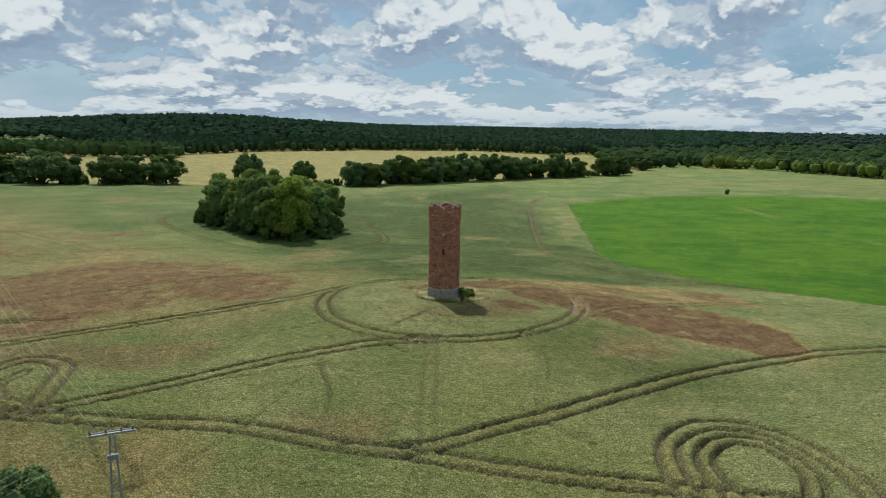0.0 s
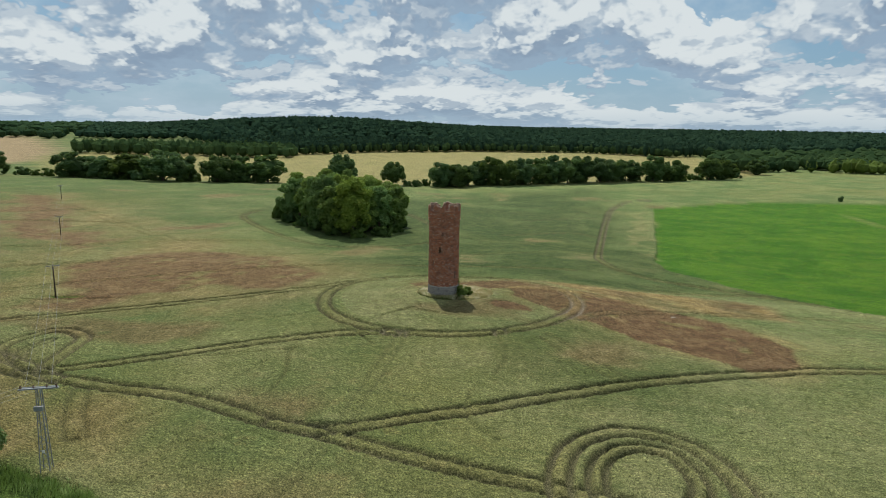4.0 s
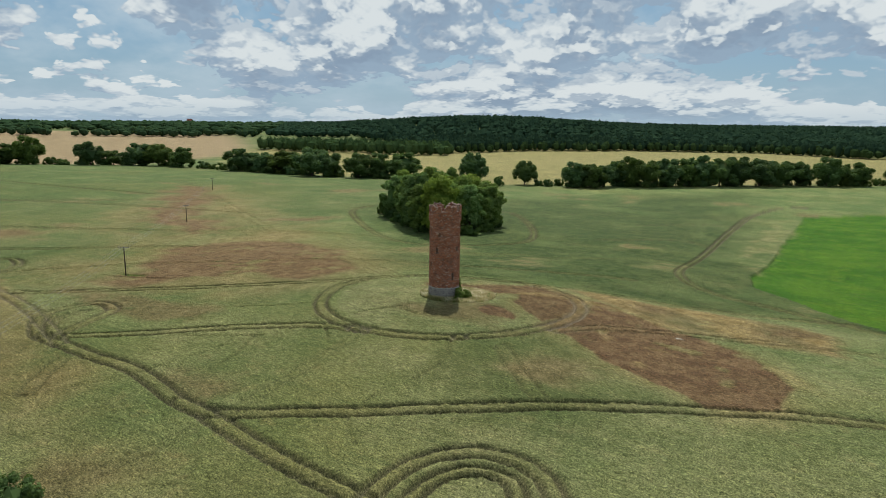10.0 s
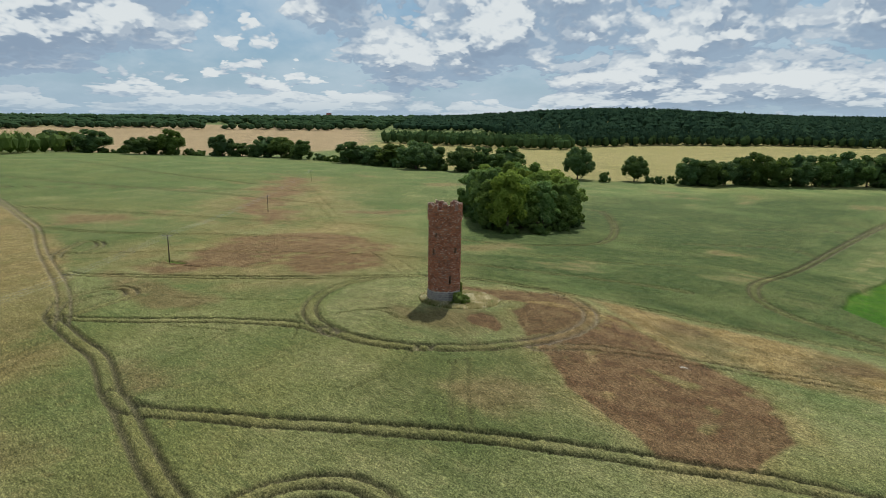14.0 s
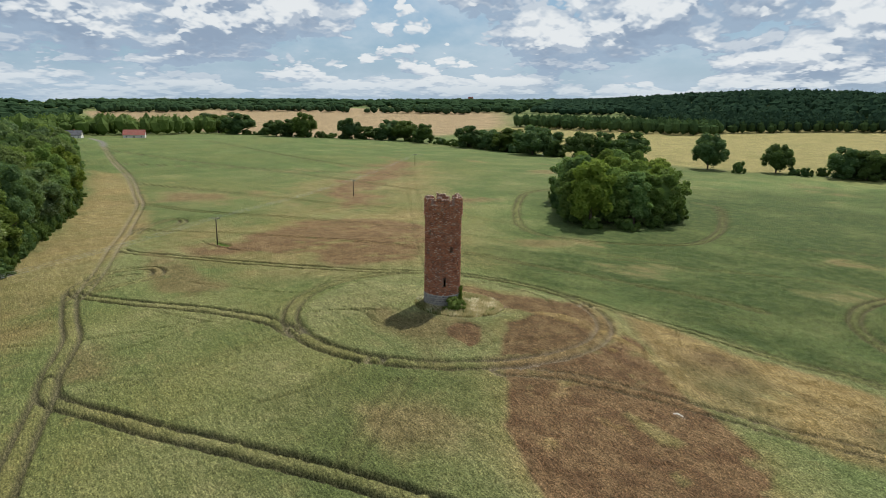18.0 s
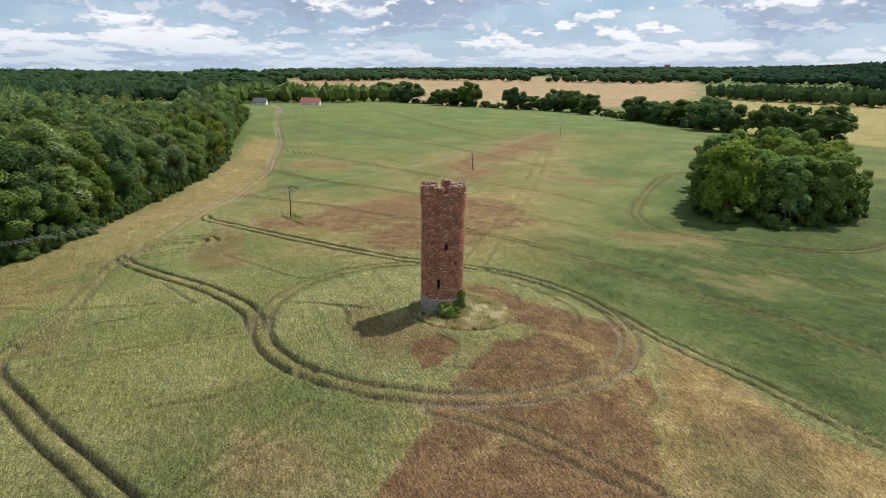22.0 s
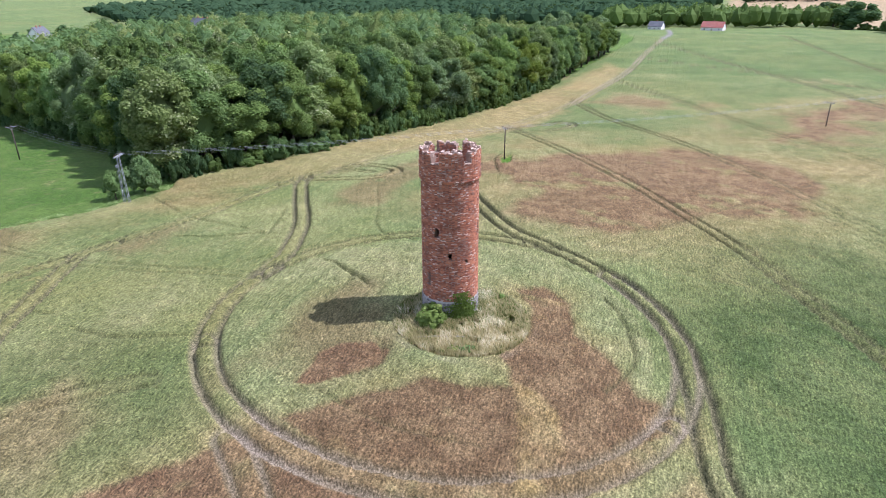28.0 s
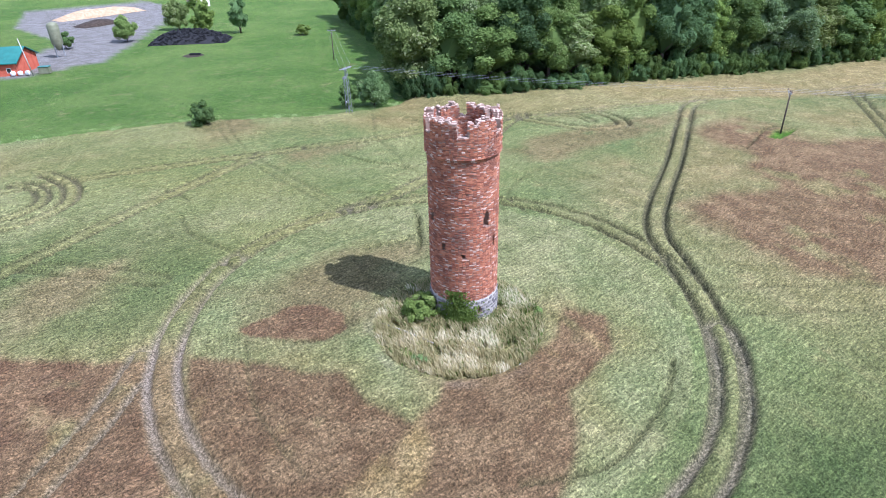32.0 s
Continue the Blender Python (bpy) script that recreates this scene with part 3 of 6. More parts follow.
LUSH_FIELD = [(70.8, 280), (114, 318), (159, 337), (219, 337), (262, 318), (420, 260), (420, -20), (200, -14), (97, 24), (84, 37), (70, 52), (61.5, 64), (51, 76), (50, 95), (54.3, 125), (60, 182)]
MARGIN = [(56, 252), (70, 274), (60, 170), (53.8, 115), (49.5, 76), (58, 63), (52, 60), (44, 69), (46.5, 147)]
SOUTH_BROWN = [(24.5, -9), (26.5, -11), (29.7, -13.6), (34, -18), (40.2, -20.6), (44, -22.8), (47.7, -25.6), (51.5, -23.4), (55.5, -20.4), (57.3, -11.6), (55, -5), (52.6, 0), (47, 3), (39.2, 6), (36.3, 8.4), (31, 10), (27.5, 14), (23.2, 15), (26, 3)]
EAST_GOLD = [(17.1, 22.4), (21, 25.2), (26.2, 26.4), (36.3, 29), (44, 33), (55, 36), (66, 30), (66, 12), (58, 9.5), (50.1, 7.8), (44.2, 6), (38.3, 6.4), (31.7, 10.5)]
RING_BROWN = [(22, -7.5), (20.9, -6.2), (17.7, -2.9), (15.4, 0.2), (13.1, 1.8), (12.6, 5.6), (11, 8.6), (8.4, 8.7), (6.6, 6.9), (4.2, 7.9), (0.8, 8.4), (-3, 7.6), (-6.5, 5.4), (-8.6, 8.2), (-5.8, 11.5), (0, 13.2), (2.1, 15.6), (4.3, 17.3), (7.4, 18.8), (8.1, 22), (11.4, 21.8), (15.6, 18.5), (19.3, 14.8), (23.1, 7.5), (24.2, 1.6), (23.9, -2.5)]
TEAR = [(17.2, -8.3), (14.7, -8.3), (12.7, -8.7), (10.7, -7.4), (9.2, -4.6), (10.0, -2.4), (12.4, -2.3), (14.9, -4.2), (16.6, -6), (17.4, -7.4)]
GOLD_STRIP = [(9.6, 8.5), (11, 11), (13.2, 12.4), (18, 12.9), (22.3, 13.0), (27.3, 12.5), (32.8, 11.9), (34.5, 11), (34.5, 9.4), (29.5, 10.2), (23.2, 11.2), (19, 10.8), (15.6, 9.9), (12.6, 9.2)]
GOLD_SPUR = [(19.2, 23.6), (20.8, 25), (25.4, 23.6), (29.4, 21.8), (28.7, 20.8), (24.6, 21.8)]
WEST_BROWN = [(-78, -20.5), (-76, -8), (-92, 8), (-108, 24), (-99, 44), (-82, 55), (-68, 51), (-47.5, 33), (-34.4, 20.5), (-27, 12), (-28.6, 4), (-35, 0), (-43, -2.5), (-54, -6.5), (-60, -14), (-66, -19)]
FAR_BROWN = [(-128.7, 42.4), (-166, 61), (-216, 107), (-258, 157), (-244, 166), (-195, 126), (-162, 88), (-129, 66), (-121.5, 52)]
FAR_BROWN_2 = [(-173.7, -5), (-201, 6), (-182, 23), (-167.5, 25), (-164, 12)]
FAR_BROWN_3 = [(-129.3, 82.6), (-128, 96), (-117.5, 105), (-112, 116), (-107.4, 97), (-120.8, 86.8)]
HEADLAND = [(-203, -22), (-300, -8), (-272, 0), (-225, 0), (-141, -13), (-78, -33), (-42, -47), (-30, -58), (-24, -63), (-38, -69), (-72, -57), (-145, -38)]
NEAR_BROWN = [(-44, -23), (-38, -20), (-34, -23), (-39, -28)]
RIPE_WEST = [(-30, -12), (-75, -28), (-110, -22), (-135, 10), (-215, 95), (-215, 150), (-150, 120), (-95, 75), (-40, 50), (-14, 26), (-16, 6)]
RIPE_SOUTH = [(-70, -34), (-40, -50), (-5, -60), (30, -66), (60, -70), (40, -90), (10, -84), (-20, -68), (-60, -58), (-110, -44)]
DEEP_EAST = [(-34, 22), (-19, 27), (-8, 22), (3, 22.5), (14, 27), (30, 33), (60, 45), (110, 26), (110, 100), (30, 120), (-10, 70), (-28, 58), (-48, 40)]
DEEP_SOUTH = [(22, -36), (12, -32), (16, -22), (24, -13), (28, -11), (33, -15), (40, -28), (36, -42), (24, -44)]
DEEP_NORTH = [(-60, 70), (-120, 170), (-60, 300), (40, 400), (50, 160), (40, 60), (0, 60)]
POLE_WEEDS = [(-78.5, -11.2), (-75.2, -12.6), (-70, -11.0), (-71, -9.6), (-75, -10.4)]
TAN_FIELD = [(-500, 285), (-610, 190), (-720, 185), (-1000, 100), (-1500, 150), (-1600, 700), (-1100, 1000), (-800, 760), (-640, 560)]
YELLOW_FIELD = [(-395, 310), (-260, 315), (-140, 345), (-50, 405), (60, 482), (190, 575), (240, 680), (230, 1100), (-200, 1200), (-600, 1000), (-720, 690), (-640, 560)]
YARD = [(22, -160), (0, -171), (-17, -205), (-26, -228), (-55, -280), (-48, -335), (6, -325), (14, -275), (4, -218), (24, -190), (50, -195), (60, -175)]
LANE = [(-525, 22), (-470, 24), (-425, 18)]


FIELD_LANE = [(175.0, 281.5), (171.9, 237.8), (170.2, 193.7), (170.6, 158.6), (171.7, 136.5)]


def spread(parts_):
    """Grid lines: runs of (end, step), then steps that grow outwards."""
    start, runs, growth, limit = parts_
    out = [start]
    for end, step in runs:
        out += list(np.arange(out[-1] + step, end, step))
    lo, hi = [runs[0][1]], [runs[-1][1]]
    first, last, left, right, s = out[0], out[-1], [], [], lo[0]
    while first > -limit:
        s = min(s * growth, 90)
        first -= s
        left.append(first)
    s = hi[0]
    while last < limit:
        s = min(s * growth, 90)
        last += s
        right.append(last)
    return np.array(left[::-1] + out + right)


def build_ground():
    xs = spread((-150, [(-62, 0.74), (58, 0.30), (100, 0.74)], 1.055, 4600))
    ys = spread((-90, [(-68, 0.6), (32, 0.30), (130, 0.76)], 1.055, 4600))
    X, Y = np.meshgrid(xs, ys, indexing="ij")
    Z = land(X, Y)
    far = np.hypot(X, Y)
    shape = X.shape
    cut, soil, lane, worn = (np.zeros(shape) for _ in range(4))
    warp_x, warp_y = rough_noise(X, Y, 9.0, 4), rough_noise(X + 300, Y - 90, 9.0, 4)

    def window(x0, x1, y0, y1):
        return slice(*np.searchsorted(xs, (x0, x1))), slice(*np.searchsorted(ys, (y0, y1)))

    def nearest(line, reach):
        """Distance of the grid's points from a line, where it is under reach."""
        d = np.full(shape, 1e9)
        for a, b in zip(line[:-1], line[1:]):
            w = window(min(a[0], b[0]) - reach, max(a[0], b[0]) + reach, min(a[1], b[1]) - reach, max(a[1], b[1]) + reach)
            px, py = X[w] - a[0], Y[w] - a[1]
            ab = b - a
            t = np.clip((px * ab[0] + py * ab[1]) / max(ab @ ab, 1e-9), 0, 1)
            d[w] = np.minimum(d[w], np.hypot(px - t * ab[0], py - t * ab[1]))
        return d

    for line, depth, bare, gauge in TRACKS:
        line = curve_through(line, 1.2)
        d = nearest(line, 3.2) + 0.10 * rough_noise(X, Y, 1.8, 2)
        wide = (0.33 + np.clip((far - 80) / 300, 0, 0.6)) * (0.45 + 0.55 * depth)
        rut = smooth01(0.5 + (wide - np.abs(np.abs(d) - gauge)) / (0.30 + wide * 0.4))
        cut = np.maximum(cut, depth * rut)
        # worn: mask of the dark rut colour, wider than the cut to shade its walls
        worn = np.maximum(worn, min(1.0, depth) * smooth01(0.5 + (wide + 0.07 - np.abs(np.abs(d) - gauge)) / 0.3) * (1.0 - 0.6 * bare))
        patchy = smooth01(0.5 + 1.2 * rough_noise(X + 50, Y + 20, 14.0, 3))
        soil = np.maximum(soil, bare * smooth01(1.3 - np.abs(np.abs(d) - gauge) / (wide * 1.15)) * (0.45 + 0.55 * patchy))
        lane = np.maximum(lane, depth * smooth01((gauge + 0.7 - d) / 0.6) * 0.30)
    for line, depth in TRAILS:
        d = nearest(curve_through(line, 0.8), 2.0) + 0.12 * rough_noise(X, Y, 1.5, 2)
        gap = depth * smooth01(0.5 + (0.2 - np.abs(d)) / 0.3)
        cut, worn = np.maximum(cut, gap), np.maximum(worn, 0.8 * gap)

    def inside(poly, soft, wobble=0.0):
        """1 inside a plan's outline, 0 outside, with a soft and wavering edge."""
        p = np.array(poly, float)
        out = np.zeros(shape)
        w = window(p[:, 0].min() - 3 * soft - wobble, p[:, 0].max() + 3 * soft + wobble, p[:, 1].min() - 3 * soft - wobble, p[:, 1].max() + 3 * soft + wobble)
        x, y = X[w] + wobble * warp_x[w], Y[w] + wobble * warp_y[w]
        d2, odd = np.full(x.shape, 1e12), np.zeros(x.shape, bool)
        for a, b in zip(p, np.roll(p, -1, 0)):
            ab = b - a
            t = np.clip(((x - a[0]) * ab[0] + (y - a[1]) * ab[1]) / (ab @ ab), 0, 1)
            d2 = np.minimum(d2, (x - a[0] - t * ab[0]) ** 2 + (y - a[1] - t * ab[1]) ** 2)
            if a[1] != b[1]:
                odd ^= ((a[1] > y) != (b[1] > y)) & (x < a[0] + (y - a[1]) / (b[1] - a[1]) * ab[0])
        out[w] = smooth01(0.5 + 0.5 * np.where(odd, 1, -1) * np.sqrt(d2) / soft)
        return out

    meadow = np.maximum(inside(MEADOW, 0.7, 0.8), inside(LUSH_FIELD, 0.5, 0.6))
    meadow = np.maximum(meadow, 0.9 * inside(POLE_WEEDS, 0.4, 0.6))
    pasture = inside(MEADOW, 0.7, 0.8)
    lane_worn = 0.7 * smooth01(1.2 - nearest(curve_through(FIELD_LANE, 3), 9) / 2.2) * np.clip(0.8 + 0.8 * rough_noise(X, Y, 9, 3), 0, 1)
    margin = 0.5 * inside(MARGIN, 2.0, 3.0) * smooth01(0.25 + 1.5 * rough_noise(X, Y, 11, 3))
    knoll = smooth01(0.5 + (1 - np.hypot((X - 1.9) / 7.3, (Y - 1.9) / 6.9) + 0.08 * warp_x) * 7)
    tracks_free = 1 - np.clip(cut, 0, 1)
    brown = np.clip(inside(SOUTH_BROWN, 0.6, 1.6) + inside(RING_BROWN, 0.5, 1.2) * 0.95 + inside(TEAR, 0.3, 0.4) + inside(WEST_BROWN, 4, 7.0) * 0.95 + inside(FAR_BROWN, 10, 14.0) * 0.95 + inside(FAR_BROWN_2, 7, 9) * 0.8 + inside(FAR_BROWN_3, 5, 7) * 0.8 + inside(NEAR_BROWN, 3, 4) * 0.5, 0, 1)
    brown = np.maximum(brown, inside(HEADLAND, 4, 5.0) * (0.45 + 0.35 * rough_noise(X, Y, 18, 4)))
    bearing, ring_r = np.degrees(np.arctan2(Y + 0.9, X - 3.0)), np.hypot(X - 3.0, Y + 0.9)
    brown = np.maximum(brown, 0.9 * smooth01(2.2 - np.abs(ring_r - 22.6) / 1.6) * smooth01((bearing + 32) / 16) * smooth01((72 - bearing) / 16))
    scattered = smooth01(rough_noise(X + 70, Y * 1.6 + 11, 34, 5) * 3.4 - 0.95) * (1 - meadow) * 0.6
    brown = np.maximum(brown, scattered * np.where(far < 330, 1, 0))
    brown = np.maximum(brown, 0.85 * inside(EAST_GOLD, 2.5, 3.0) * np.clip(0.9 + 0.5 * rough_noise(X + 90, Y, 12, 3), 0, 1))
    brown *= 1 - 0.55 * smooth01(rough_noise(X - 40, Y, 5, 4) * 3 - 0.9)
    brown = np.maximum(brown, inside(TEAR, 0.3, 0.4))
    gold = np.clip(inside(GOLD_STRIP, 0.5, 1.6) * np.clip(0.8 + 0.8 * rough_noise(X, Y + 44, 2.5, 3), 0.25, 1) + inside(GOLD_SPUR, 0.6, 1.2) * 0.9, 0, 1)
    gold = np.maximum(gold, inside(EAST_GOLD, 2.0, 3.0) * np.clip(0.5 + 1.3 * rough_noise(X, Y, 7, 4), 0, 0.95))
    lumps = smooth01(rough_noise(X + 9, Y + 4, 4.0, 4) * 3.2 - 1.25)
    gold = np.maximum(gold, lumps * 0.8 * brown * np.where(np.hypot(X - 14, Y - 12) < 40, 1, 0))
    halo = np.maximum(np.maximum(inside(SOUTH_BROWN, 9, 3), inside(RING_BROWN, 7, 3)), 0.7 * inside(WEST_BROWN, 18, 8))
    halo = np.clip(2.0 * halo, 0, 1) * np.clip(0.62 + 0.7 * rough_noise(X + 31, Y, 7, 4), 0, 1)
    gold = np.maximum(gold, halo * (1 - brown) * (1 - knoll) * 0.8)
    bleached = np.clip(0.32 + 1.15 * rough_noise(X - 7, Y + 19, 13, 5), 0, 1) * np.where(far < 260, 1, 0) * np.where(np.hypot(X - 3, Y + 0.9) < 21.5, 0.80, 0.42)
    # the X term pales the eastern crop, its sunlit sheen put into the colour
    bloom = np.clip(1.25 * bleached + 0.35 * np.where(ring_r < 21.5, 1, 0) + 0.25 * smooth01((X + 0.3 * Y + 6) / 30) * np.where(far < 120, 1, 0), 0, 1)
    gold = np.maximum(gold, 0.42 * bleached * (1 - meadow) * (1 - brown) * (1 - knoll))
    gold = np.maximum(gold, 0.55 * inside(HEADLAND, 5, 4) * np.clip(0.8 + 0.7 * rough_noise(X, Y + 12, 15, 4), 0, 1) * (1 - meadow))
    gold = np.maximum(gold, lane * 0.8 * (1 - meadow))
    ripe = np.maximum(inside(RIPE_WEST, 14, 9), inside(RIPE_SOUTH, 9, 8)) * np.clip(0.5 + 0.9 * rough_noise(X - 12, Y + 33, 22, 5), 0, 1)
    gold = np.maximum(gold, 0.5 * ripe * (1 - meadow) * (1 - brown))
    brown = np.maximum(brown, 0.5 * ripe * (1 - meadow) * np.where(X < -20, 1, 0.4))
    # the X term dims the far western crop for self-shade its smooth mesh lacks
    lush = np.clip(inside(DEEP_EAST, 7, 6) + 0.45 * inside(DEEP_SOUTH, 6, 6) + 1.0 * inside(DEEP_NORTH, 25, 12) + 0.5 * smooth01((-X - 70) / 60), 0, 1) * np.clip(0.95 + 0.7 * rough_noise(X + 3, Y + 77, 16, 4), 0, 1) * (1 - np.clip(2.2 * brown, 0, 1))
    gold = gold * (1 - 0.75 * lush * np.where(lane > 0.05, 0.3, 1))
    tan, yellow = inside(TAN_FIELD, 8, 6), inside(YELLOW_FIELD, 8, 6)
    yellow = np.maximum(yellow * (1 - tan), 0)
    yard = np.maximum(inside(YARD, 1.2, 1.2), smooth01(1.2 - nearest(curve_through(LANE, 3), 8) / 2.6))
    path = 0.6 * smooth01(0.4 + 1.6 * rough_noise(X + 5, Y, 4, 3)) * smooth01(1.3 - np.abs(np.hypot((X - 1.9) / 7.3, (Y - 1.9) / 6.9) - 1.06) / 0.07) * smooth01(((X - 1.9) + 0.7 * (Y - 1.9)) / 6.0) * (0.55 + 0.45 * warp_y)
    pale = smooth01(1.3 - np.hypot((X - 41.95) / 0.9, (Y - 0.72) / 0.5))
    soil = np.clip(np.maximum(np.maximum(soil, 0.9 * path), pale * 0.6), 0, 1) * (1 - meadow)
    # canopy of the crop, with its own unevenness, cut by the wheels
    crop = (1 - meadow) * (1 - knoll) * (1 - 0.9 * path) * np.clip(1 - np.maximum(tan, yellow) * 0.5, 0, 1)
    tall = 0.72 + 0.10 * rough_noise(X, Y, 3.0, 3) + 0.12 * rough_noise(X, Y, 30, 2) + 0.16 * gold - 0.10 * brown
    jitter = np.random.default_rng(5).normal(0, 0.085, shape) * np.where(far < 140, 1, 0)
    Z = Z - 0.12 + crop * np.clip(tall * (1 - 0.95 * cut) - 0.12 * lane + jitter * tracks_free, 0.0, 1.2)
    Z = Z + knoll * (0.18 + 0.12 * rough_noise(X, Y, 2.0, 3)) + meadow * 0.08 * rough_noise(X, Y, 3.0, 3) + margin * 0.1
    ni, nj = shape
    idx = np.arange(ni * nj).reshape(shape)
    quads = np.stack([idx[:-1, :-1], idx[1:, :-1], idx[1:, 1:], idx[:-1, 1:]], -1).reshape(-1, 4)
    me = mesh_of("ground", np.stack([X, Y, Z], -1).reshape(-1, 3), quads, M_GROUND, True)
    rough = np.maximum(np.maximum(knoll, margin), 0.6 * lane_worn)
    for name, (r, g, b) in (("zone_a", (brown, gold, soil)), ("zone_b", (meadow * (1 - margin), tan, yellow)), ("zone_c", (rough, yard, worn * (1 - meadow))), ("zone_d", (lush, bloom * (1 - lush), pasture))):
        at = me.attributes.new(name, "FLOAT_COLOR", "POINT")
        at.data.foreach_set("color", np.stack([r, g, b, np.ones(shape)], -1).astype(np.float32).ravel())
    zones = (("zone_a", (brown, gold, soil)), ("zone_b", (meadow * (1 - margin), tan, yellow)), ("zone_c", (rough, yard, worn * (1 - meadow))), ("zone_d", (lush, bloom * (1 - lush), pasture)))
    g = np.random.default_rng(9)
    tx, ty = [], []
    for cx, cy, sx, sy, n in ((6, -2, 14, 14, 45000), (14, -10, 26, 26, 35000)):
        tx.append(g.normal(cx, sx, n)), ty.append(g.normal(cy, sy, n))
    tx, ty = np.concatenate(tx), np.concatenate(ty)
    i, j = np.clip(np.searchsorted(xs, tx), 1, ni - 1), np.clip(np.searchsorted(ys, ty), 1, nj - 1)
    ok = (cut[i, j] < 0.3) & (cut[i - 1, j - 1] < 0.3) & (crop[i, j] > 0.9)
    tx, ty, i, j = tx[ok], ty[ok], i[ok], j[ok]
    n = len(tx)
    fx, fy = (tx - xs[i - 1]) / (xs[i] - xs[i - 1]), (ty - ys[j - 1]) / (ys[j] - ys[j - 1])
    tz = (Z[i - 1, j - 1] * (1 - fx) + Z[i, j - 1] * fx) * (1 - fy) + (Z[i - 1, j] * (1 - fx) + Z[i, j] * fx) * fy
    a, w, h = g.uniform(0, 6.283, n), g.uniform(0.03, 0.06, n), g.uniform(0.0, 0.10, n)
    base = np.stack([tx, ty, tz - 0.05], -1)
    side = np.stack([np.cos(a) * w, np.sin(a) * w, np.zeros(n)], -1)
    tip = base + np.stack([-np.sin(a) * g.uniform(0.08, 0.2, n), np.cos(a) * g.uniform(0.08, 0.2, n), 0.05 + h], -1)
    ears = mesh_of("crop_ears", np.stack([base - side, base + side, tip], 1).reshape(-1, 3), np.arange(3 * n).reshape(-1, 3), M_GROUND)
    for name, (r, gg, b) in zones:
        at = ears.attributes.new(name, "FLOAT_COLOR", "POINT")
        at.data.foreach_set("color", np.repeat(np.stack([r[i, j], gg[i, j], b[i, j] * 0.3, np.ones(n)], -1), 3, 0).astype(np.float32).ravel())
    tagged(new("crop_ears", ears), "upright ears and stalks of the standing grain round the tower", "crop", kind="stuff")
    return tagged(new("ground", me), "rolling farmland with green and dry brown crops cut by wheel tracks", "ground", kind="structure")


build_ground()

# ---------------------------------------------------------------- the tower
BASE_Z, STONE_Z, COLLAR_Z, CREST_Z = 0.1, 2.8, 15.05, 17.9
R_SHAFT, R_TOP, R_IN = 2.80, 2.97, 2.22
GAPS = (52, 116, 173, 232, 291, 350)     # bearings of the six crenels
WINDOWS = [  # bearing, height of the centre, width, height, arched
    (277.5, 12.6, 0.50, 0.85, True), (267.5, 9.75, 0.50, 1.15, True), (238, 7.15, 0.38, 0.95, False), (330, 4.9, 0.48, 1.35, False),
    (350, 10.05, 0.58, 1.15, True), (17.5, 7.65, 0.48, 0.65, False), (318, 8.8, 0.24, 0.45, False), (92.5, 10.05, 0.62, 1.35, True),
    (110, 7.8, 0.34, 0.95, False), (52, 7.05, 0.34, 0.36, False), (79, 1.75, 0.36, 0.65, False), (205, 9.9, 0.5, 1.1, True), (160, 6.0, 0.45, 0.9, False),
]
PUTLOGS = [((17 + 47.3 * k + 11 * i) % 360, z) for i, z in enumerate((4.1, 5.7, 8.3, 11.2, 12.3, 13.8, 16.2)) for k in range(7)]


def turned(a, b):
    return (a - b + 180) % 360 - 180


def crest(a):
    """Height of the broken parapet at a bearing."""
    gap = np.min([np.abs(turned(a, g)) for g in GAPS], axis=0)
    wear = 0.16 * np.sin(np.radians(a * 5.0)) + 0.12 * np.sin(np.radians(a * 13.0 + 40)) + 0.10 * np.sin(np.radians(a * 29.0))
    return np.where(gap < 8.2, 16.78 + 0.06 * np.sin(np.radians(a * 31)), CREST_Z - 0.16 + wear - 0.25 * smooth01((13 - gap) / 5) * (np.sin(np.radians(a * 17)) > 0))


def open_at(a, z):
    """Whether the wall is open at a bearing and height: above the crest, in a window or a putlog hole."""
    gone = z > crest(a)
    for b, c, w, h, arch in WINDOWS:
        dx, dz = np.abs(turned(a, b)) * math.pi / 180 * R_SHAFT / (w / 2), (z - c) / (h / 2)
        hole = (dx < 1) & (np.abs(dz) < 1)
        if arch:
            hole &= (dz < 1 - 0.5 * dx**2)
        gone = gone | hole
    return gone


def radius_at(z):
    return np.where(z > COLLAR_Z, R_TOP, R_SHAFT + 0.03 * smooth01((STONE_Z - z) / 0.2) + 0.05 * (1 - z / 18))


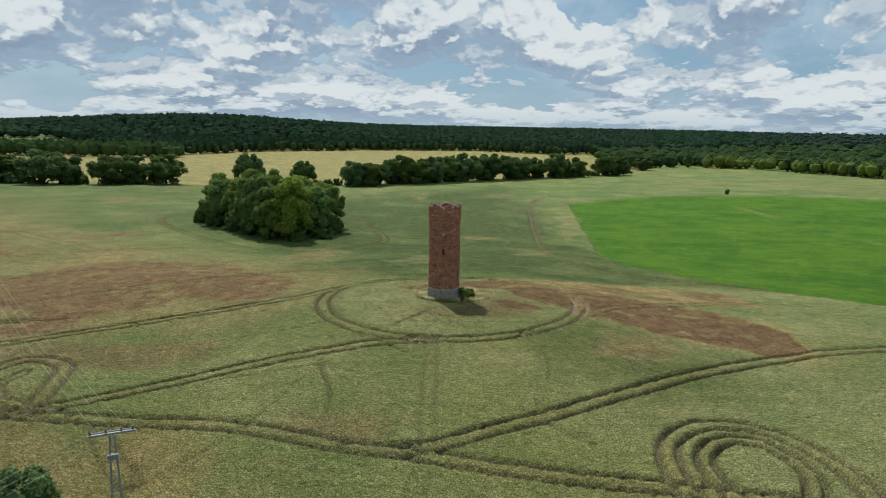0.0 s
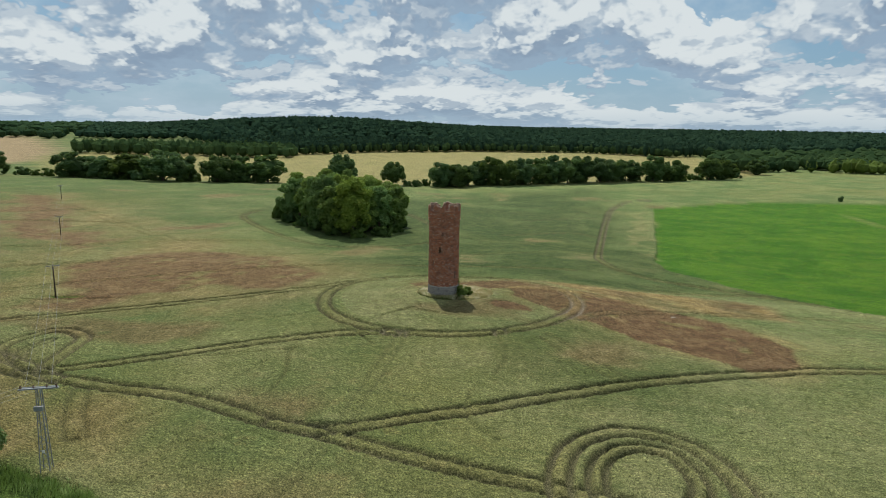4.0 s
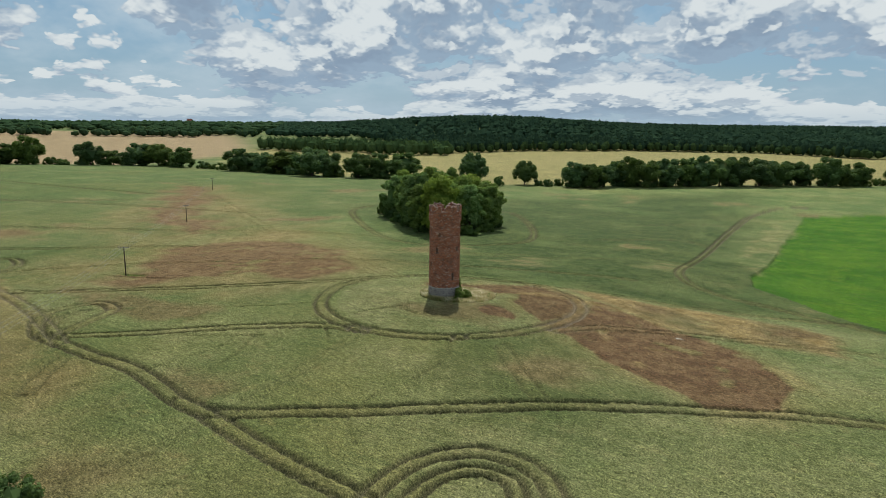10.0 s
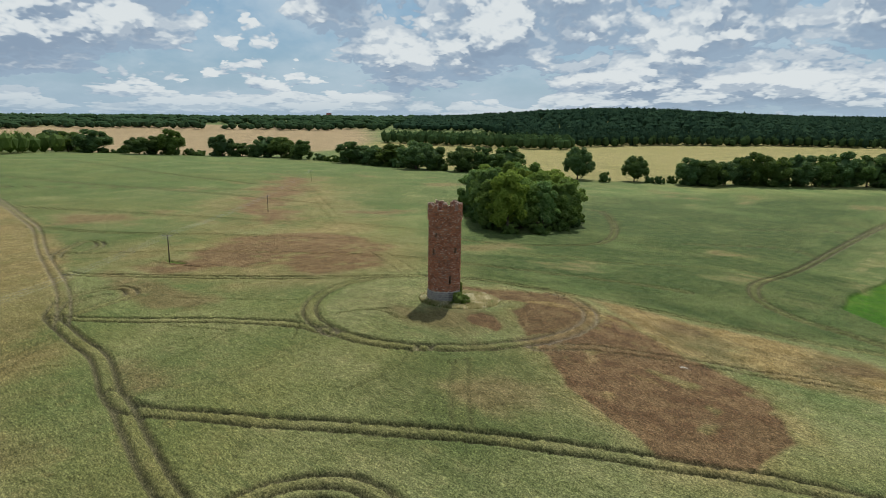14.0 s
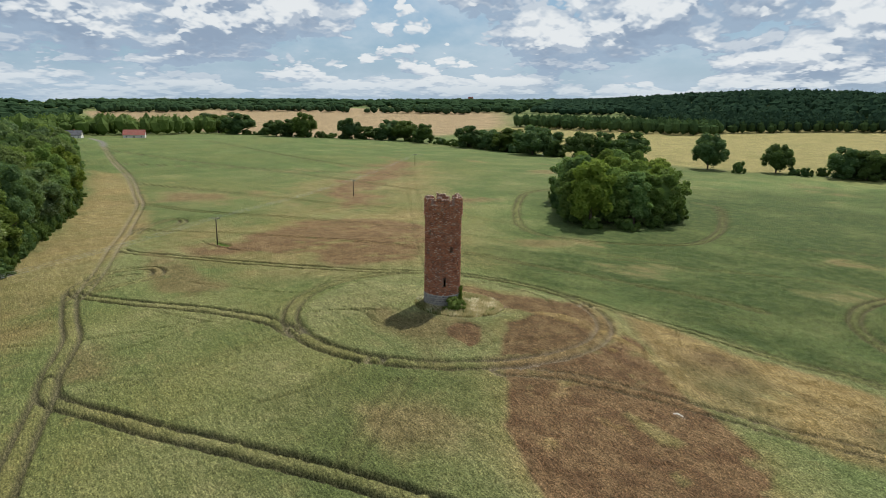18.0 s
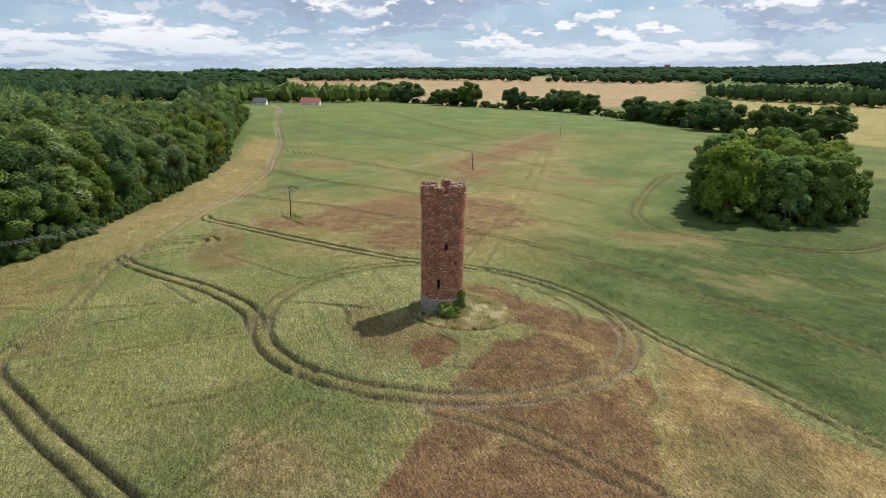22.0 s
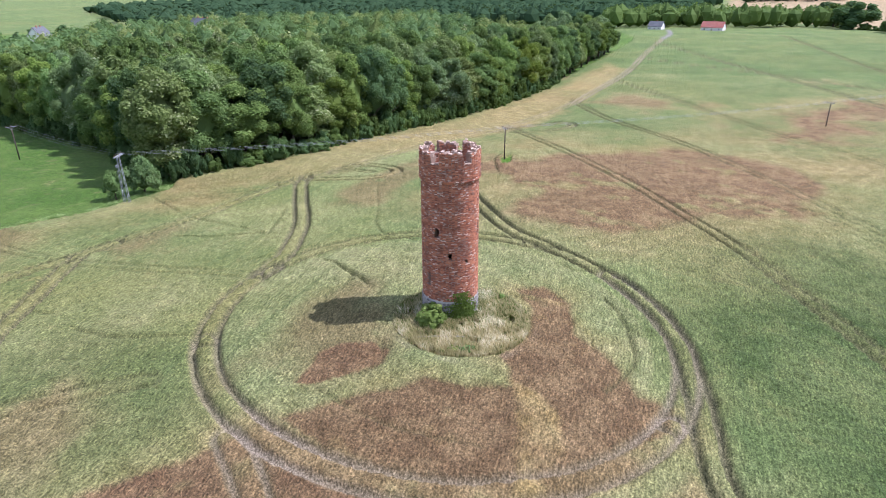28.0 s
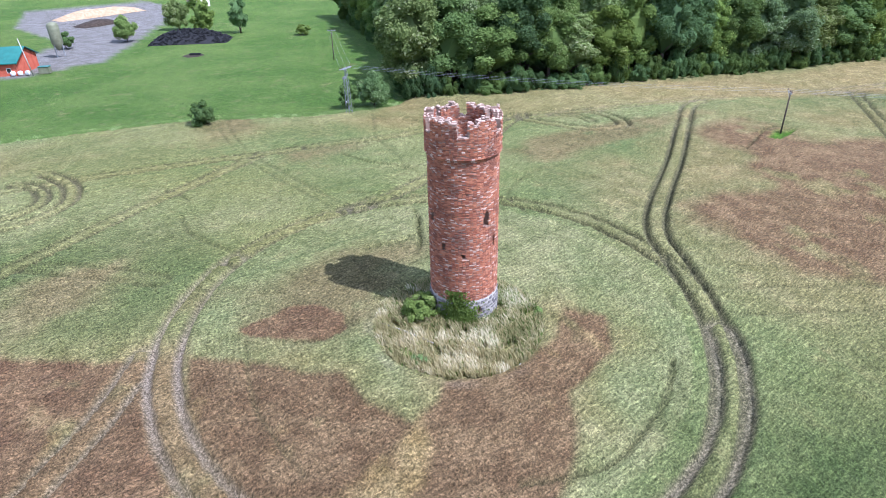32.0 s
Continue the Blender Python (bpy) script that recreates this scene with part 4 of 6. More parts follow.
def build_tower():
    tower = thing("tower", "round roofless red-brick watchtower with broken battlements on a fieldstone base", "tower", m=Matrix.Translation((0, 0, 0)))
    # the wall's core: a thick shell with real openings
    na, dz = 180, 0.115
    zs = np.arange(BASE_Z - 0.4, CREST_Z + 0.3, dz)
    a_mid = (np.arange(na) + 0.5) * 360 / na
    A, Zm = np.meshgrid(a_mid, zs[:-1] + dz / 2, indexing="ij")
    solid = ~open_at(A, Zm)
    verts, index, faces = [], {}, []

    def corner(i, k, inner):
        key = (i % na, k, inner)
        if key not in index:
            z = zs[k]
            r = R_IN if inner else float(radius_at(z + 1e-3)) - 0.055
            a = math.radians((i % na) * 360 / na)
            index[key] = len(verts)
            verts.append((r * math.cos(a), r * math.sin(a), z))
        return index[key]

    for i in range(na):
        for k in range(len(zs) - 1):
            if not solid[i, k]:
                continue
            c = lambda di, dk, inner: corner(i + di, k + dk, inner)  # noqa: E731
            faces.append((c(0, 0, 0), c(1, 0, 0), c(1, 1, 0), c(0, 1, 0)))
            faces.append((c(0, 0, 1), c(0, 1, 1), c(1, 1, 1), c(1, 0, 1)))
            if k + 1 >= solid.shape[1] or not solid[i, k + 1]:
                faces.append((c(0, 1, 0), c(1, 1, 0), c(1, 1, 1), c(0, 1, 1)))
            if k and not solid[i, k - 1]:
                faces.append((c(0, 0, 0), c(0, 0, 1), c(1, 0, 1), c(1, 0, 0)))
            if not solid[(i + 1) % na, k]:
                faces.append((c(1, 0, 0), c(1, 0, 1), c(1, 1, 1), c(1, 1, 0)))
            if not solid[i - 1, k]:
                faces.append((c(0, 0, 0), c(0, 1, 0), c(0, 1, 1), c(0, 0, 1)))
    part("wall", mesh_of("tower_wall", verts, faces, M_CORE), tower, "thick mortared core of the wall with window openings")

    def brick_boxes(a, z, w, h, r_in, r_out, tilt=0.0):
        """Bricks round the axis: bearings, heights, widths, heights, inner and outer radius, all arrays."""
        n = len(a)
        half = w / 2 / np.maximum(r_in, r_out)
        a = np.radians(a)
        pts = np.zeros((n, 8, 3))
        for q, (sa, sz, rr) in enumerate(((-1, -1, 0), (1, -1, 0), (1, 1, 0), (-1, 1, 0), (-1, -1, 1), (1, -1, 1), (1, 1, 1), (-1, 1, 1))):
            r = r_out if rr else r_in
            b = a + sa * half
            pts[:, q] = np.stack([r * np.cos(b), r * np.sin(b), z + sz * h / 2 + tilt * sa], -1)
        f = np.array([(4, 5, 6, 7), (0, 1, 5, 4), (3, 7, 6, 2), (0, 4, 7, 3), (1, 2, 6, 5), (0, 3, 2, 1)])
        return pts.reshape(-1, 3), (f[None] + 8 * np.arange(n)[:, None, None]).reshape(-1, 4)

    rng = np.random.default_rng(11)
    course, per = 0.096, 62
    heights = np.arange(STONE_Z + 0.05, CREST_Z + 0.2, course)
    a, z, w = [], [], []
    for k, h in enumerate(heights):
        joint = rng.uniform(-1.2, 1.2, per) + (k % 2) * 180 / per + rng.uniform(-2, 2)
        a.append(np.arange(per) * 360 / per + joint * 0.5)
        z.append(np.full(per, h) + rng.normal(0, 0.006, per))
        w.append(rng.uniform(0.215, 0.285, per))
    a, z, w = np.concatenate(a), np.concatenate(z), np.concatenate(w)
    keep = ~open_at(a, z) & (rng.random(len(a)) > 0.022) & (z < crest(a) - 0.05)
    for b, c in PUTLOGS:
        keep &= ~((np.abs(turned(a, b)) < 3.0) & (np.abs(z - c) < 0.085))
    keep &= np.abs(z - COLLAR_Z) > 0.10
    a, z, w = a[keep], z[keep], w[keep]
    out = radius_at(z) + rng.normal(0.004, 0.014, len(a)) - 0.05 * (rng.random(len(a)) < 0.06)
    h = course - rng.uniform(0.012, 0.026, len(a))
    tagged(part("brickwork", mesh_of("tower_brickwork", *brick_boxes(a, z, w, h, out - 0.11, out, rng.normal(0, 0.004, len(a))), M_BRICK), tower, "weathered red bricks in uneven courses"), kind="stuff")
    # inner face of the parapet and upper shaft
    per = 50
    hz = np.arange(12.0, CREST_Z, course)
    a = np.concatenate([np.arange(per) * 360 / per + (k % 2) * 180 / per + rng.uniform(-1, 1, per) for k in range(len(hz))])
    z = np.repeat(hz, per) + rng.normal(0, 0.006, len(a))
    keep = ~open_at(a, z) & (z < crest(a) - 0.05) & (rng.random(len(a)) > 0.05)
    a, z = a[keep], z[keep]
    inn = R_IN - rng.normal(0.035, 0.014, len(a))
    tagged(part("inner_brickwork", mesh_of("tower_inner_bricks", *brick_boxes(a, z, rng.uniform(0.2, 0.26, len(a)), np.full(len(a), course - 0.02), inn + 0.1, inn), M_BRICK), tower, "brick lining inside the parapet"), kind="stuff")
    # collar: a plain course, a row of teeth, a plain course
    teeth = 96
    ang = np.arange(teeth) * 360 / teeth
    g = Geo()
    for b in ang:
        t = radians(b)
        g.box((R_SHAFT * math.cos(t) + 0.06 * math.cos(t), R_SHAFT * math.sin(t) + 0.06 * math.sin(t), COLLAR_Z + 0.005), (0.13, 0.13, 0.085), Matrix.Rotation(t + math.pi / 4, 3, "Z"))
    part("collar_teeth", g.mesh("collar_teeth", M_BRICK), tower, "row of bricks set on their corners")
    for name, zc, r in (("collar_course", COLLAR_Z - 0.085, R_SHAFT + 0.10), ("collar_course", COLLAR_Z + 0.09, R_TOP + 0.05)):
        n = 70
        part(name, mesh_of("collar", *brick_boxes(np.arange(n) * 360 / n + rng.uniform(-0.4, 0.4, n), np.full(n, zc), np.full(n, 0.25), np.full(n, 0.075), np.full(n, r - 0.2), r + rng.normal(0, 0.008, n)), M_BRICK), tower, "projecting brick course")
    # loose bricks along the broken crest
    shapes = []
    for k in range(6):
        g = Geo()
        g.box((0, 0, 0), (0.25 + 0.02 * k % 0.05, 0.12, 0.072), taper=0.94 - 0.01 * k)
        shapes.append(g.mesh("brick", M_BRICK))
    for k in range(210):
        b = k * 360 / 210 + rng.uniform(-0.6, 0.6)
        r = rng.choice((R_TOP - 0.10, R_TOP - 0.34, R_IN + 0.12))
        t = radians(b)
        m = Matrix.Translation((r * math.cos(t), r * math.sin(t), float(crest(np.array([b]))[0]) + rng.uniform(-0.035, 0.05))) @ Matrix.Rotation(t + math.pi / 2 + rng.normal(0, 0.25), 4, "Z") @ Matrix.Rotation(rng.normal(0, 0.07), 4, "X")
        part("brick", shapes[k % 6], tower, m=m)
    # base of field stones in grey mortar
    g = Geo()
    for zz, r in ((BASE_Z - 0.5, R_SHAFT + 0.08), (1.42, R_SHAFT + 0.07), (2.08, R_SHAFT + 0.06), (STONE_Z, R_SHAFT + 0.05), (STONE_Z + 0.03, R_SHAFT - 0.05)):
        g.v += [(r * math.cos(2 * math.pi * i / 72), r * math.sin(2 * math.pi * i / 72), zz) for i in range(72)]
    g.f = [(k * 72 + i, k * 72 + (i + 1) % 72, (k + 1) * 72 + (i + 1) % 72, (k + 1) * 72 + i) for k in range(4) for i in range(72) if not (k == 1 and i in (15, 16))]
    part("base_mortar", g.mesh("base_mortar", M_MORTAR, True), tower, "grey mortar bed of the stone base")
    stones = []
    for k in range(8):
        bm = bmesh.new()
        bmesh.ops.create_icosphere(bm, subdivisions=1, radius=1.0)
        r2 = np.random.default_rng(40 + k)
        for v in bm.verts:
            p = v.co
            v.co = Vector((math.copysign(abs(p.x) ** 0.6, p.x), math.copysign(abs(p.y) ** 0.6, p.y), math.copysign(abs(p.z) ** 0.6, p.z))) * (1 + r2.uniform(-0.16, 0.12))
        me = bpy.data.meshes.new("stone")
        bm.to_mesh(me)
        bm.free()
        me.materials.append(M_STONE)
        stones.append(me)
    for row in range(8):
        zc = BASE_Z + 0.02 + row * 0.345
        n = 36
        for i in range(n):
            b = (i + 0.5 * (row % 2)) * 360 / n + rng.uniform(-1.8, 1.8)
            if abs(turned(b, 79)) < 7 and abs(zc - 1.75) < 0.4:
                continue
            t = radians(b)
            r = R_SHAFT + 0.03
            m = Matrix.Translation((r * math.cos(t), r * math.sin(t), zc + rng.uniform(-0.04, 0.04))) @ Matrix.Rotation(t, 4, "Z") @ Matrix.Diagonal((rng.uniform(0.08, 0.125), rng.uniform(0.17, 0.235), rng.uniform(0.12, 0.17), 1))
            part("stone", stones[(i * 3 + row) % 8], tower, m=m)
    return tower


build_tower()

# ---------------------------------------------------------------- trees
_ICO = bmesh.new()
bmesh.ops.create_icosphere(_ICO, subdivisions=1, radius=1.0)
ICO_V = np.array([v.co[:] for v in _ICO.verts])
ICO_F = np.array([[v.index for v in f.verts] for f in _ICO.faces])
_ICO.free()


def unit(v):
    return v / np.maximum(np.linalg.norm(v, axis=-1, keepdims=True), 1e-9)


def leaf_quads(centre, normal, size, rng):
    """Pointed leaf sprays: one four-cornered blade each, facing roughly along its normal."""
    n = unit(normal)
    side = unit(np.cross(n, unit(rng.normal(size=n.shape))))
    up = np.cross(n, side)
    s = size[:, None]
    bend = n * s * 0.25
    pts = np.stack([centre - side * s * 0.55 - bend, centre - up * s * 0.8, centre + side * s * 0.55 - bend, centre + up * s * 0.8], 1)
    return pts.reshape(-1, 3), np.arange(len(centre) * 4).reshape(-1, 4)


def mixed_mesh(name, verts, quads, tris, tone, mat):
    """A mesh of quads and triangles with a tone for each point."""
    me = bpy.data.meshes.new(name)
    me.vertices.add(len(verts))
    me.vertices.foreach_set("co", np.asarray(verts, np.float32).ravel())
    loops = np.r_[np.asarray(quads).ravel(), np.asarray(tris).ravel()].astype(np.int32)
    me.loops.add(len(loops))
    me.loops.foreach_set("vertex_index", loops)
    starts = np.r_[np.arange(len(quads)) * 4, 4 * len(quads) + np.arange(len(tris)) * 3].astype(np.int32)
    me.polygons.add(len(starts))
    me.polygons.foreach_set("loop_start", starts)
    me.polygons.foreach_set("use_smooth", np.full(len(starts), False))
    me.update(calc_edges=True)
    me.materials.append(mat)
    me.attributes.new("tone", "FLOAT", "POINT").data.foreach_set("value", np.asarray(tone, np.float32))
    return me


def grown_crown(rng, r, z0, z1, lobes, leaves, leaf, gaps):
    """A crown like heaped cushions: leafy lobes stand out of a dense middle and shade the clefts between them."""
    mid, half = z0 + 0.46 * (z1 - z0), (z1 - z0) / 2
    k = np.arange(lobes) + 0.5
    up, turn_ = 1 - 1.72 * k / lobes, k * 2.39996 + rng.normal(0, 0.4, lobes)
    d = unit(np.stack([np.sqrt(1 - up**2) * np.cos(turn_), np.sqrt(1 - up**2) * np.sin(turn_), up], -1) + rng.normal(0, 0.2, (lobes, 3)))
    small = min(r, half)
    lr = rng.uniform(0.17, 0.37, lobes) * small
    body = np.array([r, r, half * 1.05])
    lc = d * (body - lr[:, None] * 0.95) * rng.uniform(0.74, 1.10, (lobes, 1)) + (0, 0, mid)
    pick = rng.choice(lobes, leaves, p=lr**2 / (lr**2).sum())
    n = unit(rng.normal(size=(leaves, 3)) + 0.75 * d[pick] + (0, 0, 0.25))
    away = 0.86 + 0.34 * rng.random((leaves, 1)) ** 2.2
    cc = lc[pick] + n * lr[pick][:, None] * away * np.array([1, 1, 1.1])
    buried = rng.random(leaves) < gaps
    for c, q in zip(lc, lr):
        buried |= np.linalg.norm(cc - c, axis=1) < 0.80 * q
    cc, n, pick = cc[~buried], n[~buried], pick[~buried]
    v, f = leaf_quads(cc, n + rng.normal(size=n.shape) * 0.42, rng.uniform(0.6, 1.3, len(cc)) * leaf, rng)
    cores = np.vstack([lc, [(0, 0, mid)]])
    sizes = np.vstack([np.repeat(lr[:, None] * 0.82, 3, 1), [body * 0.62]])
    core = (ICO_V[None] * (1 + rng.normal(0, 0.07, (len(cores), len(ICO_V), 1))) * sizes[:, None] + cores[:, None]).reshape(-1, 3)
    cf = (ICO_F[None] + len(ICO_V) * np.arange(len(cores))[:, None, None]).reshape(-1, 3) + len(v)
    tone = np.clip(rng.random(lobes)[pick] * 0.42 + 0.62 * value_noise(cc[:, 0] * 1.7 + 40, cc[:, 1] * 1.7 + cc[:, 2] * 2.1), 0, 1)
    # cores get the darkest tone: shade inside the crown put into the colour
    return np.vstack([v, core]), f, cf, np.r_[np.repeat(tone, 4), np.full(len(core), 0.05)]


def joined_crowns(name, label, spots, mat, rng):
    """Crowns deep in a wood, where only their tops show, as one piece. spots: x, y, height, radius."""
    kinds = [grown_crown(rng, 5.6, 2.0, 20.0, 30, 3000, 0.54, 0.0) for _ in range(4)]
    vs, qs, ts, tones, at = [], [], [], [], 0
    for x, y, h, r in spots:
        v, q, t, tone = kinds[rng.integers(4)]
        a = rng.uniform(0, 6.283)
        turn_ = np.array([[math.cos(a), math.sin(a), 0], [-math.sin(a), math.cos(a), 0], [0, 0, 1]])
        vs.append(v @ turn_ * np.array([r / 5.6, r / 5.6, h / 20.0]) + (x, y, land_at(x, y) - 0.1))
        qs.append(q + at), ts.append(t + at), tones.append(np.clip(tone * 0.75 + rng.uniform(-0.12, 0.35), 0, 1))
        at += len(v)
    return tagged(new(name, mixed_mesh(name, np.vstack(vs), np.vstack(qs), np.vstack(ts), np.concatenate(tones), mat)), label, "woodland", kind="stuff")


def trunk_mesh(name, rng, height, crown_z, r0, crown_r):
    g = Geo()
    lean = rng.normal(0, 0.25, 2)
    pts = [(lean[0] * k * 0.3, lean[1] * k * 0.3, -0.4 + (height * 0.72 + 0.4) * k / 4) for k in range(5)]
    g.tube(pts, [r0 * 1.25, r0, r0 * 0.8, r0 * 0.55, r0 * 0.25], 7)
    for k in range(5):
        a, z = 2 * math.pi * (k + rng.uniform(-0.3, 0.3)) / 5, crown_z + rng.uniform(-0.1, 0.25) * (height - crown_z)
        d = crown_r * rng.uniform(0.45, 0.7)
        g.tube([(0, 0, z), (d * 0.5 * math.cos(a), d * 0.5 * math.sin(a), z + d * 0.45), (d * math.cos(a), d * math.sin(a), z + d * 0.8)], [r0 * 0.45, r0 * 0.3, r0 * 0.12], 5)
    return g.mesh(name, M_BARK, True)


PROTOTYPES = []


def tree_kind(seed, mat, label, h=20.0, r=5.6, crown_from=0.10, lobes=26, leaves=4000, leaf=0.5, name="broadleaf_tree", category="tree", foot=0.04, gaps=0.0):
    """One grown tree, out of sight below the land, from which its like are copied."""
    rng = np.random.default_rng(seed)
    ob = thing(name, label, category, m=Matrix.Translation((0, 0, -900)))
    part("trunk", trunk_mesh("trunk", rng, h, h * crown_from, 0.018 * h, r), ob)
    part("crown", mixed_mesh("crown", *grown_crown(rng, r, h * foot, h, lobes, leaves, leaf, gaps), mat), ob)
    PROTOTYPES.append(ob)
    return (ob, h, r)


def plant(kind_, x, y, h, r, group, label="", turn=None):
    ob, h0, r0 = kind_
    a = random.uniform(0, 6.283) if turn is None else turn
    made = copy_thing(ob, Matrix.Translation((x, y, land_at(x, y) - 0.1)) @ Matrix.Rotation(a, 4, "Z") @ Matrix.Diagonal((r / r0, r / r0, h / h0, 1)))
    return tagged(made, label, "", group)


WOOD = [tree_kind(101, M_LEAF_PALE, "tall flowering broadleaf tree with pale tips at the wood's edge", lobes=40, leaves=9500, leaf=0.31, foot=0.12),
        tree_kind(102, M_LEAF, "tall mid-green broadleaf tree at the wood's edge", lobes=34, leaves=9500, leaf=0.31, foot=0.12),
        tree_kind(103, M_LEAF, "full-crowned green broadleaf tree in the wood", lobes=30, leaves=9500, leaf=0.31, foot=0.12),
        tree_kind(104, M_LEAF_DARK, "dark green broadleaf tree in the wood", lobes=36, leaves=9500, leaf=0.31, foot=0.12),
        tree_kind(105, M_LEAF_PALE, "broad lime tree in pale flower at the wood's edge", lobes=48, leaves=9500, leaf=0.31, foot=0.12),
        tree_kind(106, M_LEAF_BRIGHT, "fresh yellow-green broadleaf tree in the wood", lobes=34, leaves=9500, leaf=0.31, foot=0.12)]
GROVE = [tree_kind(111, M_LEAF_BRIGHT, "tall green tree in a grove amid the crop", lobes=34, leaves=4600, leaf=0.5, foot=0.02, crown_from=0.2, gaps=0.1), tree_kind(112, M_LEAF, "dark tree in a grove amid the crop", lobes=30, leaves=4600, leaf=0.5, foot=0.02), tree_kind(113, M_LEAF_BRIGHT, "leafy tree in a grove amid the crop", lobes=38, leaves=4600, leaf=0.5, foot=0.10, crown_from=0.22, gaps=0.1)]
HEDGE = [tree_kind(121, M_LEAF_DARK, "dark round-crowned tree in a field hedge", r=8.4, crown_from=0.05, leaves=2600, leaf=0.75, lobes=26, foot=0.0), tree_kind(122, M_LEAF_DARK, "broad dark tree in a field hedge", r=8.4, crown_from=0.05, leaves=2600, leaf=0.75, lobes=22, foot=0.0), tree_kind(123, M_LEAF_HEDGE, "green tree in a field hedge", r=8.0, crown_from=0.05, leaves=2600, leaf=0.75, lobes=26, foot=0.0)]
SHRUB = tree_kind(131, M_LEAF_HEDGE, "low green shrub in a field hedge", h=6.0, r=4.5, crown_from=0.06, leaves=800, leaf=0.5, lobes=14, name="shrub", category="shrub", foot=-0.1)
UNDERGROWTH = tree_kind(136, M_LEAF_HEDGE, "low green undergrowth at the wood's edge", h=6.0, r=4.0, crown_from=0.06, leaves=2600, leaf=0.24, lobes=22, name="shrub", category="shrub", foot=-0.1)
ROUND_BUSH = tree_kind(132, M_BUSH, "round bright green bush", h=6.5, r=3.2, crown_from=0.10, leaves=5200, leaf=0.22, lobes=30, name="bush", category="bush")
SMALL_TREE = tree_kind(133, M_LEAF, "small young tree standing alone in the meadow", h=6.0, r=2.5, crown_from=0.2, leaves=2600, leaf=0.20, lobes=22, foot=0.08, gaps=0.15)
SLIM = tree_kind(134, M_LEAF, "slender tall tree beside the farm track", h=16.0, r=4.0, crown_from=0.08, leaves=2400, leaf=0.42, lobes=30)
WILLOW = tree_kind(135, M_LEAF_PALE, "silver-grey willow beside the farm track", h=11.0, r=4.5, crown_from=0.12, leaves=2400, leaf=0.38, lobes=30)

random.seed(21)
# the wood west of the field: the rows along its edge stand one by one
EDGE = curve_through([(-41, -72), (-62, -61), (-87, -54), (-116, -48), (-148, -39), (-196, -28.5), (-275, -20), (-358, -9)], 1.0)
SIDE = curve_through([(-41, -74), (-52, -92), (-68, -122), (-84, -166), (-100, -215)], 1.0)


def along(line, at):
    """Place and inward normal at a distance along a line."""
    seg = np.r_[0, np.cumsum(np.hypot(*np.diff(line, axis=0).T))]
    p = np.array([np.interp(at, seg, line[:, 0]), np.interp(at, seg, line[:, 1])])
    q = np.array([np.interp(at + 2, seg, line[:, 0]), np.interp(at + 2, seg, line[:, 1])])
    w = (q - p) / max(np.hypot(*(q - p)), 1e-6)
    return p, w, seg[-1]


taken = []
for row, (inset, gap) in enumerate(((3.0, 7.2), (10.5, 8.2), (19, 9.0), (28, 9.6))):
    at, total = 1.0 + row * 2, along(EDGE, 0)[2]
    while at < total:
        p, w, _ = along(EDGE, at)
        n = np.array([w[1], -w[0]]) * (1 if w[0] > 0 else -1)
        x, y = p + n * (inset + random.uniform(-1.6, 1.6)) * (1 if n[1] < 0 else -1)
        h = random.uniform(19, 25.5) if row else random.uniform(16, 24)
        plant(random.choice(WOOD[:5] + WOOD[:5] + WOOD), x, y, h, random.uniform(6.0, 8.0), "trees of the western wood")
        taken.append((x, y))
        at += gap * random.uniform(0.8, 1.25) * (1.0 if at < 190 else 1.5)
for row, inset in enumerate((2.5, 10.5)):
    at, total = 9.0 + 4 * row, along(SIDE, 0)[2]
    while at < total:
        p, w, _ = along(SIDE, at)
        x, y = p + np.array([-abs(w[1]), 0.35]) * (inset + random.uniform(-1.5, 1.5))
        plant(random.choice(WOOD), x, y, random.uniform(17, 24), random.uniform(5.0, 6.6), "trees of the western wood")
        taken.append((x, y))
        at += 8.4 * random.uniform(0.8, 1.25)
# low growth along the foot of the wood
for k in range(52):
    p, w, total = along(EDGE, 1 + k * 3.7)
    plant(UNDERGROWTH, p[0] + random.uniform(-1, 1), p[1] + random.uniform(-0.5, 1.5), random.uniform(3.5, 8.5), random.uniform(2.4, 3.8), "undergrowth at the wood's edge", "low green undergrowth at the wood's edge")

for k in range(22):
    p, w, total = along(SIDE, 4 + k * 6.6)
    plant(UNDERGROWTH, p[0] + random.uniform(-1.5, 0.5), p[1] + random.uniform(-1, 1), random.uniform(3.5, 8.0), random.uniform(2.6, 4.2), "undergrowth at the wood's edge", "low green undergrowth at the wood's edge")


